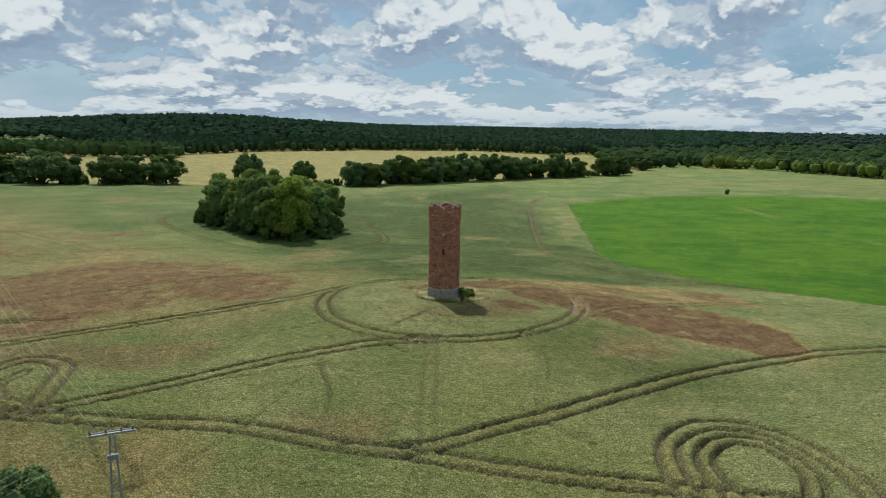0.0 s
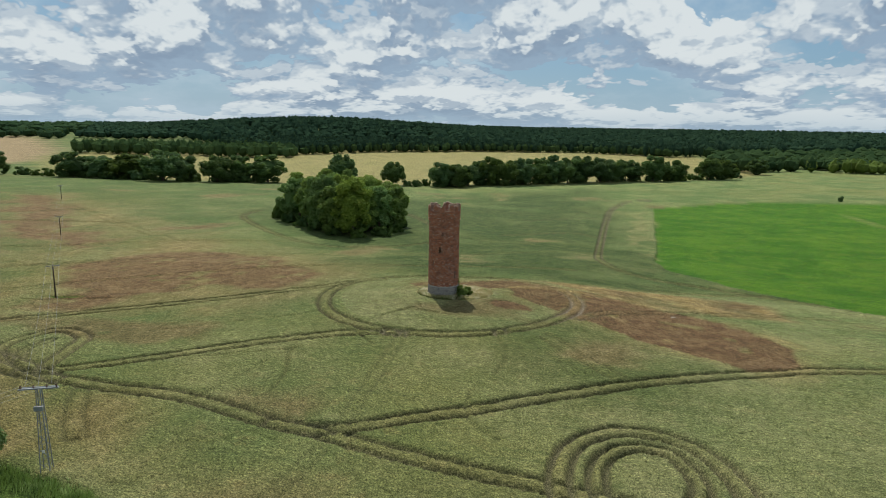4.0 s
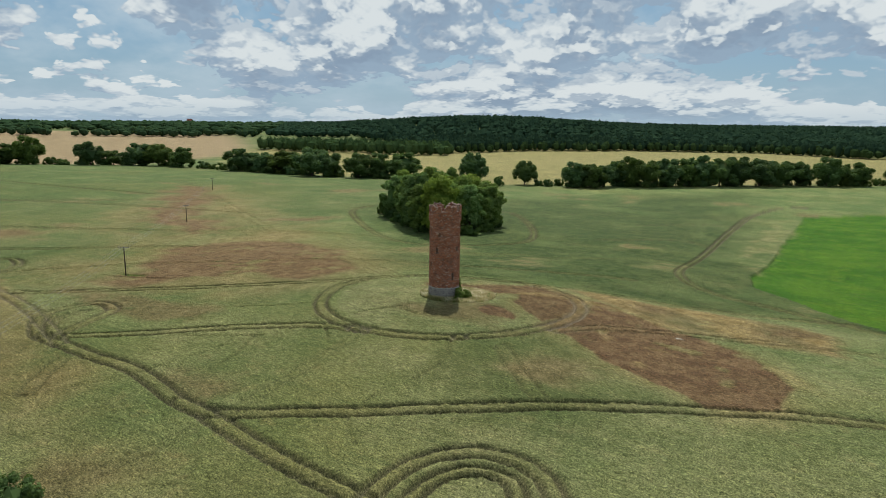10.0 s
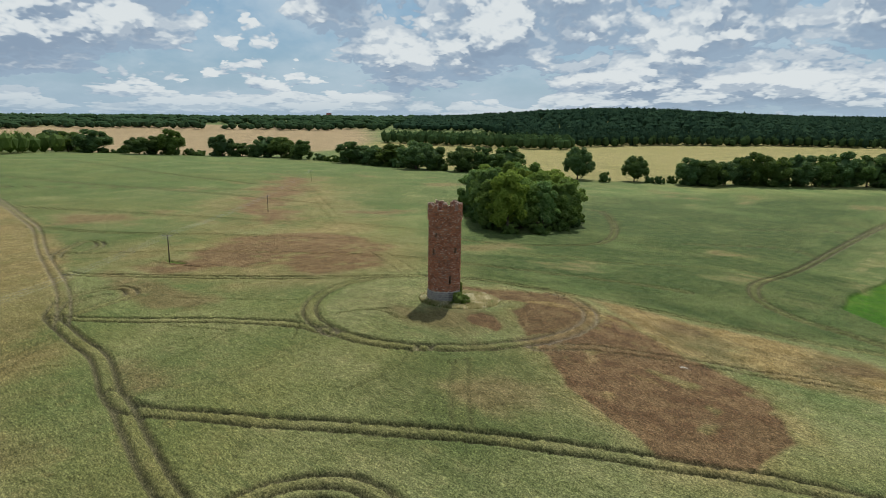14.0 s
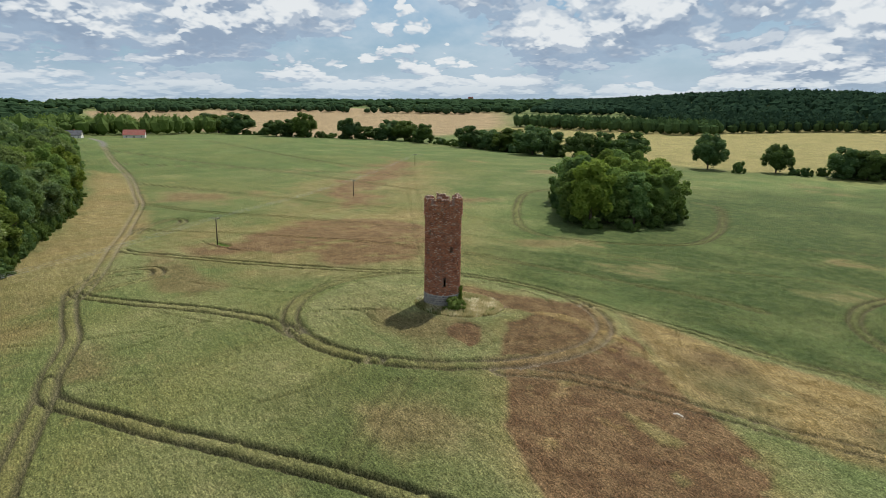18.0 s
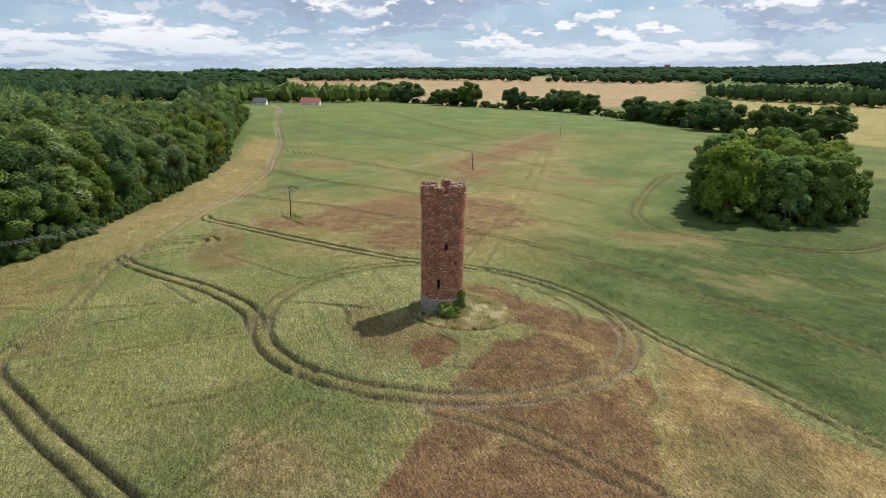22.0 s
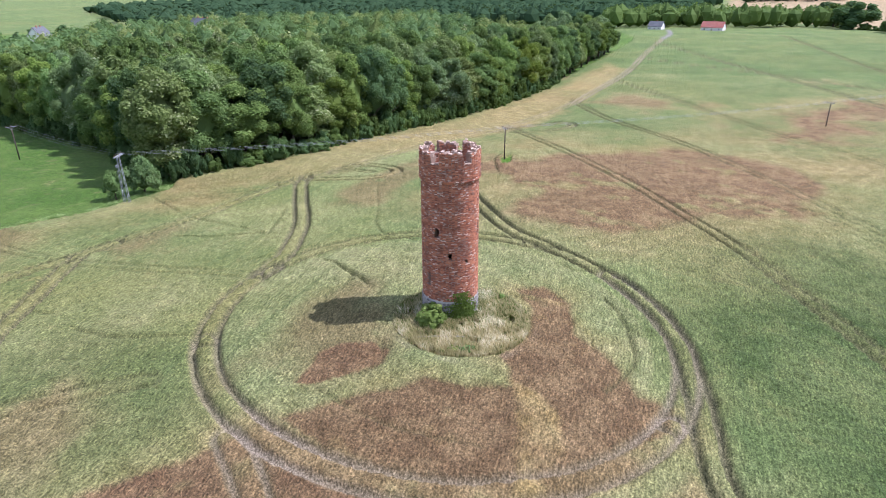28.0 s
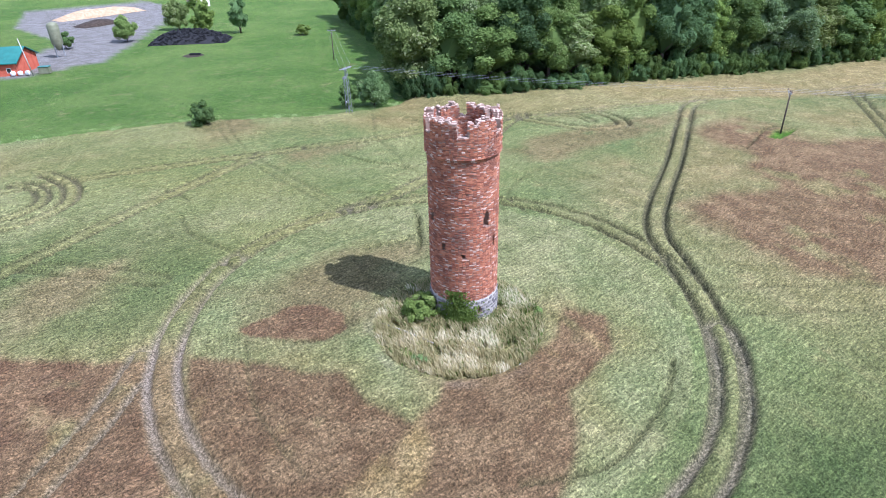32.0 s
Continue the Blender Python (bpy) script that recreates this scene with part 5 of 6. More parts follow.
def canopy(name, label, spots, mat, rng, sprays=26, leaf=1.0, core=0.86, deep=0.5):
    """Many far crowns as one piece: each a lumpy core and a coat of leaf sprays. spots: x, y, height, radius."""
    spots = np.asarray(spots, float)
    n = len(spots)
    base = land(spots[:, 0], spots[:, 1])
    h, r = spots[:, 2], spots[:, 3]
    half = h * deep
    mid = np.stack([spots[:, 0], spots[:, 1], base + h - half], -1)
    scale = np.stack([r, r, half], -1)
    lump = 1 + rng.normal(0, 0.13, (n, len(ICO_V), 1))
    v1 = (ICO_V[None] * lump * core * scale[:, None] + mid[:, None]).reshape(-1, 3)
    f1 = (ICO_F[None] + len(ICO_V) * np.arange(n)[:, None, None]).reshape(-1, 3)
    faces = f1.tolist()
    if sprays:
        d = unit(rng.normal(size=(n, sprays, 3)) + (0, 0, 0.55))
        c = (d * scale[:, None] * rng.uniform(0.82, 1.08, (n, sprays, 1)) + mid[:, None]).reshape(-1, 3)
        v2, f2 = leaf_quads(c, d.reshape(-1, 3) + rng.normal(size=(n * sprays, 3)) * 0.28, rng.uniform(0.6, 1.3, n * sprays) * leaf, rng)
        faces += (f2 + len(v1)).tolist()
        v1 = np.vstack([v1, v2])
    me = bpy.data.meshes.new(name)
    me.from_pydata(v1.tolist(), [], faces)
    me.materials.append(mat)
    me.update()
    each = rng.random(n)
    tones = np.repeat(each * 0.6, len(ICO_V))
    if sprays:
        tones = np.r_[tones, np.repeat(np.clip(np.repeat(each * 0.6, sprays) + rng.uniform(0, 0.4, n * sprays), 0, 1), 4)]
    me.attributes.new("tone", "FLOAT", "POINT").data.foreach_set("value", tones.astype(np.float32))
    return tagged(new(name, me), label, "woodland", kind="stuff")


def inside_plan(x, y, poly):
    p, odd = np.array(poly, float), np.zeros(np.shape(x), bool)
    for a, b in zip(p, np.roll(p, -1, 0)):
        if a[1] != b[1]:
            odd ^= ((a[1] > y) != (b[1] > y)) & (x < a[0] + (y - a[1]) / (b[1] - a[1]) * (b[0] - a[0]))
    return odd


def scatter(poly, gap, rng, h, r):
    p = np.array(poly, float)
    gx, gy = np.meshgrid(np.arange(p[:, 0].min(), p[:, 0].max(), gap), np.arange(p[:, 1].min(), p[:, 1].max(), gap))
    gx = gx + 0.5 * gap * (np.arange(gx.shape[0]) % 2)[:, None]
    t = 0.61
    mx, my = p.mean(0)
    gx, gy = mx + 1.15 * ((gx - mx) * math.cos(t) - (gy - my) * math.sin(t)), my + 1.15 * ((gx - mx) * math.sin(t) + (gy - my) * math.cos(t))
    x, y = gx.ravel() + rng.uniform(-0.6, 0.6, gx.size) * gap, gy.ravel() + rng.uniform(-0.6, 0.6, gx.size) * gap
    ok = inside_plan(x, y, poly)
    n = ok.sum()
    return np.stack([x[ok], y[ok], rng.uniform(*h, n), rng.uniform(*r, n)], -1)


rng = np.random.default_rng(31)
inner = scatter([(-66, -108), (-92, -90), (-150, -76), (-200, -64), (-280, -55), (-365, -42), (-450, -60), (-520, -180), (-420, -330), (-250, -330), (-130, -245), (-92, -170)], 9.6, rng, (17, 24), (5.0, 6.6))
split = rng.random(len(inner))
for tag, lo, hi, mat in (("mid", 0, 0.45, M_LEAF), ("flowering", 0.45, 0.75, M_LEAF_PALE), ("dark", 0.75, 1.01, M_LEAF_DARK)):
    sel = inner[(split >= lo) & (split < hi)]
    near = np.hypot(sel[:, 0] + 60, sel[:, 1] + 60) < 190
    joined_crowns("wood_canopy", f"dense canopy of {tag} green broadleaf wood", sel[near] * (1, 1, 1, 1.12), mat, rng)
    canopy("wood_canopy", f"canopy of {tag} green broadleaf wood farther back", sel[~near], mat, rng, 110, 0.85, 0.86, 0.36)

# the grove amid the crop
random.seed(5)
GROVE_PLAN = [(-102, 136), (-80, 117), (-60, 101), (-50, 104), (-46, 124), (-51, 145), (-62, 161), (-88, 163), (-102, 150)]
rng = np.random.default_rng(33)
for x, y, h, r in scatter(GROVE_PLAN, 9.0, rng, (19, 24.5), (6.0, 7.8)):
    plant(random.choice(GROVE), x, y, h, r, "trees of the grove")
for k in range(16):
    p = curve_through(GROVE_PLAN + GROVE_PLAN[:1], 1.0)[k * 12]
    plant(SHRUB, p[0], p[1], random.uniform(4, 8), random.uniform(3, 4.5), "shrubs round the grove", "green shrub at the foot of the grove")

# field hedges, tree by tree: x, y, height, crown radius
HEDGE_WEST = [(-715, 176, 23, 13), (-660, 173, 21, 13.5), (-609, 177, 23, 16), (-551, 198, 17, 12), (-550, 213, 18, 11), (-534, 221, 25, 11), (-501, 257, 21.5, 11), (-497, 277, 14, 10), (-480, 291, 21, 12), (-464, 300, 21, 12), (-429, 298, 18.5, 10), (-355, 298, 19.5, 12), (-335, 303, 17, 12), (-309, 301, 19, 13.5), (-274, 294, 23, 12.5), (-263, 302, 19, 11), (-239, 309, 20, 10), (-231, 325, 20, 10), (-209, 330, 21, 13)]
HEDGE_NORTH = [(-150, 334, 24, 9.5), (-117, 359, 19, 8.2), (-80, 366, 19, 9.5), (-69, 372, 18, 10), (-62, 385, 17, 8.5), (-54, 399, 20, 9), (-45, 401, 23, 10), (-33, 407, 20.5, 11), (-20, 419, 22, 11.5), (-8, 428, 21.5, 10.5), (3, 438, 24, 11), (17, 444, 22, 11.5), (30, 454, 23.5, 11.5), (45, 461, 22, 11.5), (60, 474, 20, 11), (73, 485, 19, 11), (94, 491, 23, 11.5), (114, 504, 19, 10.5), (150, 530, 20.5, 11), (166, 538, 19, 10), (224, 653, 17, 12)]
SHRUBS = [(-573, 274, 5, 7), (-405, 301, 8, 7.5), (-376, 296, 7.8, 6), (-390, 299, 6, 5), (-127, 331, 9, 5), (-106, 359, 6, 4.8), (-98, 357, 6.8, 5.2), (-93, 369, 6.8, 4.8), (183, 570, 8, 7), (-515, 240, 5, 6), (-588, 190, 5, 6), (196, 343, 5, 2), (-222, 320, 9, 8), (-320, 296, 8, 9), (-295, 293, 9, 8)]
random.seed(8)
for x, y, h, r in HEDGE_WEST + HEDGE_NORTH:
    plant(random.choice(HEDGE), x, y, h * 1.08, r * 1.22, "hedgerow trees")
for line, count in (([(-551, 205), (-501, 262), (-464, 302), (-429, 300)], 12), ([(-365, 297), (-309, 303), (-263, 300), (-209, 332)], 16), ([(-82, 366), (-45, 402), (17, 446), (73, 486), (118, 506), (166, 540)], 26), ([(-560, 205), (-620, 180), (-720, 178)], 8)):
    line = curve_through(line, 2.0)
    for k in range(count):
        x, y = line[int((k + random.random()) / count * (len(line) - 1))]
        plant(SHRUB, x + random.uniform(-3, 3), y + random.uniform(-3, 3), random.uniform(5, 11), random.uniform(4.5, 7), "hedgerow shrubs")
for x, y, h, r in SHRUBS:
    plant(SHRUB, x, y, h, r * 0.9, "hedgerow shrubs")

# woods far off
rng = np.random.default_rng(41)
STRIP_WOOD = [(-395, 770), (-470, 735), (-600, 705), (-712, 684), (-740, 760), (-560, 830), (-430, 850)]
NORTH_WOOD = [(-432, 826), (-340, 972), (-165, 1085), (30, 1137), (190, 1050), (260, 1080), (700, 1200), (1000, 2600), (-1500, 2400), (-1000, 1250), (-640, 960)]
EAST_WOOD = [(205, 682), (300, 730), (385, 720), (440, 548), (620, 420), (1000, 300), (1300, 900), (700, 1150), (240, 1040)]
FAR_WEST_WOOD = [(-1400, 150), (-1420, 420), (-1240, 690), (-985, 945), (-1200, 1300), (-1700, 1900), (-2400, 1500), (-2600, 300), (-1900, -200)]
SOUTH_WEST_WOOD = [(-720, 60), (-900, 40), (-1400, 130), (-1900, -300), (-1900, -1100), (-900, -1000), (-520, -520), (-560, -200), (-640, -40)]
canopy("gap_wood", "far dark wood between two hills", scatter([(-985, 1000), (-660, 1000), (-1000, 1300), (-1500, 2400), (-1900, 2100), (-1200, 1300)], 17, rng, (15, 21), (9, 13)), M_NEEDLE, rng, 4, 3.5)
canopy("far_east_wood", "far dark forest along the eastern skyline", scatter([(700, 1180), (1300, 880), (2500, 1100), (2700, 2500), (1000, 2500)], 26, rng, (16, 23), (13, 18)), M_NEEDLE, rng, 6, 4.5)
canopy("strip_wood", "narrow wood of dark green broadleaf trees beyond a field", scatter(STRIP_WOOD, 11, rng, (17, 24), (6, 8.5)), M_LEAF_FAR, rng, 14, 2.0)


def thinned(spots, rng, near, keep_far):
    """Keeps all crowns near the fields and fewer, larger ones behind, where only tops show."""
    d = np.hypot(spots[:, 0], spots[:, 1])
    keep = (d < near) | (rng.random(len(d)) < keep_far)
    spots = spots[keep]
    spots[d[keep] >= near, 3] *= 1.6
    return spots


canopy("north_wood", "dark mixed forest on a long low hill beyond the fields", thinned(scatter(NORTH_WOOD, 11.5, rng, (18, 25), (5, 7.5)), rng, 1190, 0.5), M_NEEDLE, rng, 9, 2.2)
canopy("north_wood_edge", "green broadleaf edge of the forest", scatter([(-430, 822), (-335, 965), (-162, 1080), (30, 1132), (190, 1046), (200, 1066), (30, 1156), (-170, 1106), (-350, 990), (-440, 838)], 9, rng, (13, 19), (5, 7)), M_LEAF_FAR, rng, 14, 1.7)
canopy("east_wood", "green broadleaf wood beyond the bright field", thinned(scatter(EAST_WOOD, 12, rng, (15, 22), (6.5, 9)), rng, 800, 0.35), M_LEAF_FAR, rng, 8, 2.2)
# sun on this edge is put into leaves lighter than the wood behind
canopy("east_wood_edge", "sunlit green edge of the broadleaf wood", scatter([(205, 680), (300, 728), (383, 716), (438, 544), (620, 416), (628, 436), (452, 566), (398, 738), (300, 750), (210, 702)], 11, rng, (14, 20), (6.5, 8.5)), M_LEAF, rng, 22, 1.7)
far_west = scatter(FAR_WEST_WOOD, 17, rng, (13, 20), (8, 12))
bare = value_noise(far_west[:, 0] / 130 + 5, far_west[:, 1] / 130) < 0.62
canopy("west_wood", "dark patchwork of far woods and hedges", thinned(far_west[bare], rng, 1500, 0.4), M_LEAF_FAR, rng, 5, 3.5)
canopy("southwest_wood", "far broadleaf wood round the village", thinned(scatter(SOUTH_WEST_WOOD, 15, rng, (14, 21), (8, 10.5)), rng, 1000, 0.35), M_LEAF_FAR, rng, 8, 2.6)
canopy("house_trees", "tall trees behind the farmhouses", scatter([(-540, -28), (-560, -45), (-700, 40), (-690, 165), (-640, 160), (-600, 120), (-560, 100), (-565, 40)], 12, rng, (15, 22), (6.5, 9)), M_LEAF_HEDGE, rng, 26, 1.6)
joined_crowns("village_trees", "garden trees of the village", np.vstack([scatter([(-60, -320), (-75, -300), (-110, -330), (-180, -380), (-260, -420), (-330, -330), (-420, -420), (-300, -560), (-100, -480)], 24, rng, (9, 15), (5, 8)), scatter([(20, -230), (60, -215), (110, -280), (60, -420), (10, -340), (30, -280)], 15, rng, (8, 14), (4.5, 7))]), M_LEAF, rng)

# trees and bushes that stand alone near the field
random.seed(3)
plant(ROUND_BUSH, -31.3, -69.0, 7.0, 3.5, "bushes by the mast", "round leafy bush beside the lattice mast")
plant(SMALL_TREE, -27.0, -71.5, 5.4, 2.0, "bushes by the mast", "thin young tree behind the lattice mast")
plant(SMALL_TREE, -0.2, -75.8, 5.0, 2.3, "meadow trees", "small dark tree at the edge of the meadow")
plant(SMALL_TREE, -66, -178, 3.6, 2.8, "meadow trees", "low spreading tree in the meadow")
plant(SLIM, -39, -202, 15, 4.4, "farm trees")
plant(SLIM, -51, -199, 14, 3.6, "farm trees")
plant(WILLOW, -36, -224, 11, 5.0, "farm trees")
plant(ROUND_BUSH, -14, -207, 8.5, 4.3, "farm trees", "dense round tree at the edge of the farm yard")
plant(SMALL_TREE, 5, -205, 5.5, 3, "farm trees", "leafy shrub between silo and yard")

# ---------------------------------------------------------------- overhead line
def pole(label, x, y, height, turn, double=False):
    ob = thing("utility_pole", label, "utility pole", "poles of the overhead line", m=Matrix.Translation((x, y, land_at(x, y))) @ Matrix.Rotation(turn, 4, "Z"))
    shafts = (-0.55, 0.55) if double else (0.0,)
    for s in shafts:
        part("shaft", Geo().tube([(s, 0, -0.5), (s, 0, height * 0.5), (s, 0, height)], [0.15, 0.13, 0.105], 10).mesh("shaft", M_WOOD, True), ob, "dark tarred wooden shaft")
    arm = part("crossarm", Geo().box((0, 0.12, height - 0.25), (2.3 + 1.0 * double, 0.10, 0.12)).mesh("crossarm", M_STEEL), ob, "steel crossarm")
    for s in (-1, 1):
        part("brace", Geo().tube([(s * 0.75, 0.12, height - 0.3), (0, 0.12, height - 0.95)], 0.03, 5).mesh("brace", M_STEEL), ob, "steel brace")
    for s in (-1.05, 0.0, 1.05):
        ins = part("insulator", Geo().tube([(s, 0.12, height - 0.2), (s, 0.12, height - 0.08), (s, 0.12, height - 0.07), (s, 0.12, height + 0.02), (s, 0.12, height + 0.03), (s, 0.12, height + 0.12)], [0.03, 0.09, 0.05, 0.09, 0.05, 0.04], 8).mesh("insulator", M_CERAMIC, True), arm, "brown ceramic insulator")
    return ob


POLES = [(-75.5, -11.8, 7.1), (-147.2, 65.3, 7.3), (-226, 149.6, 7.5)]
LINE_TURN = math.atan2(149.6 - 65.3, -226 + 147.2) + math.pi / 2
pole("tarred wooden power pole with steel crossarm in dry brown crop", *POLES[0], LINE_TURN)
pole("wooden power pole with steel crossarm amid the crop", *POLES[1], LINE_TURN)
pole("far wooden power pole amid the crop", *POLES[2], LINE_TURN)
pole("wooden pole with steel crossarm in the meadow", -51, -125, 8.0, math.atan2(-125 + 66.4, -51 + 24.4) + math.pi / 2)


def lattice_mast(x, y, height):
    ob = thing("lattice_mast", "grey galvanised steel lattice mast with wide crossarm at the field's edge", "power mast", m=Matrix.Translation((x, y, land_at(x, y))) @ Matrix.Rotation(radians(25), 4, "Z"))
    wide = lambda z: 0.44 - 0.26 * z / height  # noqa: E731
    for sx in (-1, 1):
        for sy in (-1, 1):
            part("leg", Geo().tube([(sx * wide(0), sy * wide(0), -0.4), (sx * wide(height), sy * wide(height), height)], 0.045, 5).mesh("leg", M_STEEL), ob)
    n = 12
    for k in range(n):
        z0, z1 = height * k / n, height * (k + 1) / n
        for q, (ax, ay, bx, by) in enumerate(((-1, -1, 1, -1), (1, -1, 1, 1), (1, 1, -1, 1), (-1, 1, -1, -1))):
            if (k + q) % 2:
                ax, ay, bx, by = bx, by, ax, ay
            part("lattice_bar", Geo().tube([(ax * wide(z0), ay * wide(z0), z0), (bx * wide(z1), by * wide(z1), z1)], 0.024, 4).mesh("lattice_bar", M_STEEL), ob)
    arm = part("crossarm", Geo().box((0, 0, height + 0.06), (3.4, 0.22, 0.12)).mesh("crossarm", M_STEEL), ob, "wide steel crossarm")
    part("crossarm", Geo().box((0, 0.42, height + 0.05), (3.0, 0.10, 0.08)).mesh("crossarm", M_STEEL), ob, "second steel crossarm")
    for s in (-1.5, -0.4, 0.7, 1.5):
        part("insulator", Geo().tube([(s, 0, height + 0.1), (s, 0, height + 0.2), (s, 0, height + 0.22), (s, 0, height + 0.34), (s, 0, height + 0.42)], [0.03, 0.09, 0.05, 0.09, 0.04], 8).mesh("insulator", M_CERAMIC, True), arm, "ceramic insulator")
    part("switch_box", Geo().box((0.0, -0.42, height * 0.80), (0.75, 0.3, 0.42)).mesh("switch_box", M_STEEL), ob, "grey switchgear under the crossarm")
    part("switch_rod", Geo().tube([(0.32, -0.44, 1.2), (0.30, -0.44, height * 0.78)], 0.025, 6).mesh("switch_rod", M_STEEL), ob)
    part("warning_plate", Geo().box((0, -0.37, 2.6), (0.22, 0.02, 0.3)).mesh("warning_plate", M_RENDERED), ob, "small pale plate")
    return ob


lattice_mast(-24.4, -66.4, 8.7)


def wires(ends, sag):
    """Three wires from one support to the next."""
    (xa, ya, za), (xb, yb, zb) = ends
    d = Vector((yb - ya, xa - xb)).normalized()
    for s in (-1.05, 0.0, 1.05):
        pts = []
        for k in range(17):
            t = k / 16
            pts.append((xa + (xb - xa) * t + d.x * s, ya + (yb - ya) * t + d.y * s, za + (zb - za) * t - 4 * sag * t * (1 - t)))
        tagged(new("power_line", Geo().tube(pts, 0.011, 4).mesh("power_line", M_WIRE, True)), "thin bare aluminium wire slung between the supports", "wire", "wires of the overhead line")


TOPS = [(x, y, land_at(x, y) + h + 0.1) for x, y, h in [(-24.4, -66.4, 9.0)] + POLES]
for a, b in zip(TOPS, TOPS[1:]):
    wires((a, b), 0.7)
wires((TOPS[0], (-51, -125, land_at(-51, -125) + 8.1)), 0.6)

# ---------------------------------------------------------------- things round the tower's foot


def blades(name, label, n, rng, area, tall, mat, wind=(0.25, -0.1)):
    """Long grass as bent blades. area(rng, n) gives x, y."""
    x, y = area(rng, n)
    n = len(x)
    z = land(x, y) + 0.1
    a = rng.uniform(0, 6.283, n)
    w, h = rng.uniform(0.025, 0.05, n), rng.uniform(*tall, n)
    lean = np.stack([rng.normal(wind[0], 0.22, n), rng.normal(wind[1], 0.22, n)], -1) * h[:, None]
    side = np.stack([np.cos(a), np.sin(a)], -1) * w[:, None]
    base, top = np.stack([x, y], -1), np.stack([x, y], -1) + lean
    mid = base + lean * 0.35
    pts = np.stack([np.c_[base - side, z], np.c_[base + side, z], np.c_[mid + side * 0.9, z + 0.62 * h], np.c_[mid - side * 0.9, z + 0.62 * h], np.c_[top, z + h * 0.93]], 1)
    k = 5 * np.arange(n)[:, None]
    quads, tris = (np.array([[0, 1, 2, 3]]) + k), (np.array([[3, 2, 4]]) + k)
    me = bpy.data.meshes.new(name)
    me.from_pydata(pts.reshape(-1, 3).tolist(), [], quads.tolist() + tris.tolist())
    me.materials.append(mat)
    me.update()
    me.attributes.new("tone", "FLOAT", "POINT").data.foreach_set("value", np.repeat(np.clip(value_noise(x * 0.7, y * 0.7) * 1.4 - 0.2, 0, 1), 5).astype(np.float32))
    return tagged(new(name, me), label, "grass", kind="stuff")


def knoll_area(rng, n):
    x, y = np.zeros(0), np.zeros(0)
    while len(x) < n:
        a, r = rng.uniform(0, 6.283, 4 * n), np.sqrt(rng.uniform(0.0, 1.0, 4 * n))
        px, py = 1.9 + 7.2 * r * np.cos(a), 1.9 + 6.8 * r * np.sin(a)
        ok = (np.hypot(px, py) > 2.95) & (value_noise(px * 0.9 + 3, py * 0.9) > 0.22)
        x, y = np.r_[x, px[ok]], np.r_[y, py[ok]]
    return x[:n], y[:n]


rng = np.random.default_rng(51)
blades("long_dry_grass", "tall straw-yellow grass round the tower's foot", 15000, rng, knoll_area, (0.45, 1.0), M_STRAW, (0.18, -0.12))


def green_area(rng, n):
    """The moister, shaded sides of the knoll."""
    x, y = knoll_area(rng, 5 * n)
    want = np.clip(0.5 - (x - 1.9) / 9 - (y - 1.9) / 16, 0.06, 1)
    keep = rng.random(5 * n) < want
    return x[keep][:n], y[keep][:n]


blades("long_green_grass", "green grass among the straw at the tower's foot", 7500, rng, green_area, (0.4, 0.9), M_BUSH)
blades("edge_grass", "rough grass along the meadow's edge", 9000, rng, lambda g, n: (lambda t: (np.interp(t, (0, 1, 2, 3, 4), (30, 7, -5, -18, -36)) + g.normal(0, 0.7, n), np.interp(t, (0, 1, 2, 3, 4), (-89.5, -83, -78, -69, -66.5)) + g.normal(0, 0.8, n)))(g.uniform(0, 4, n)), (0.3, 0.8), M_BUSH)

BUSH_FOOT = tree_kind(141, M_BUSH, "round leafy green bush growing against the tower's foot", h=2.3, r=1.25, crown_from=0.05, leaves=2600, leaf=0.11, lobes=24, name="bush", category="bush")
plant(BUSH_FOOT, 4.1, -0.7, 2.45, 1.75, "bushes at the tower")
SPRIG = tree_kind(142, M_BUSH, "small bright green elder shoot at the knoll's edge", h=1.1, r=0.7, crown_from=0.02, leaves=420, leaf=0.13, lobes=9, gaps=0.2, name="sapling", category="shrub")
plant(SPRIG, 7.4, 3.95, 1.1, 0.75, "saplings at the knoll")
plant(SPRIG, 7.9, 2.85, 0.95, 0.6, "saplings at the knoll")
plant(SPRIG, -4.9, 4.5, 0.8, 0.6, "saplings at the knoll", "low green weed at the knoll's edge")


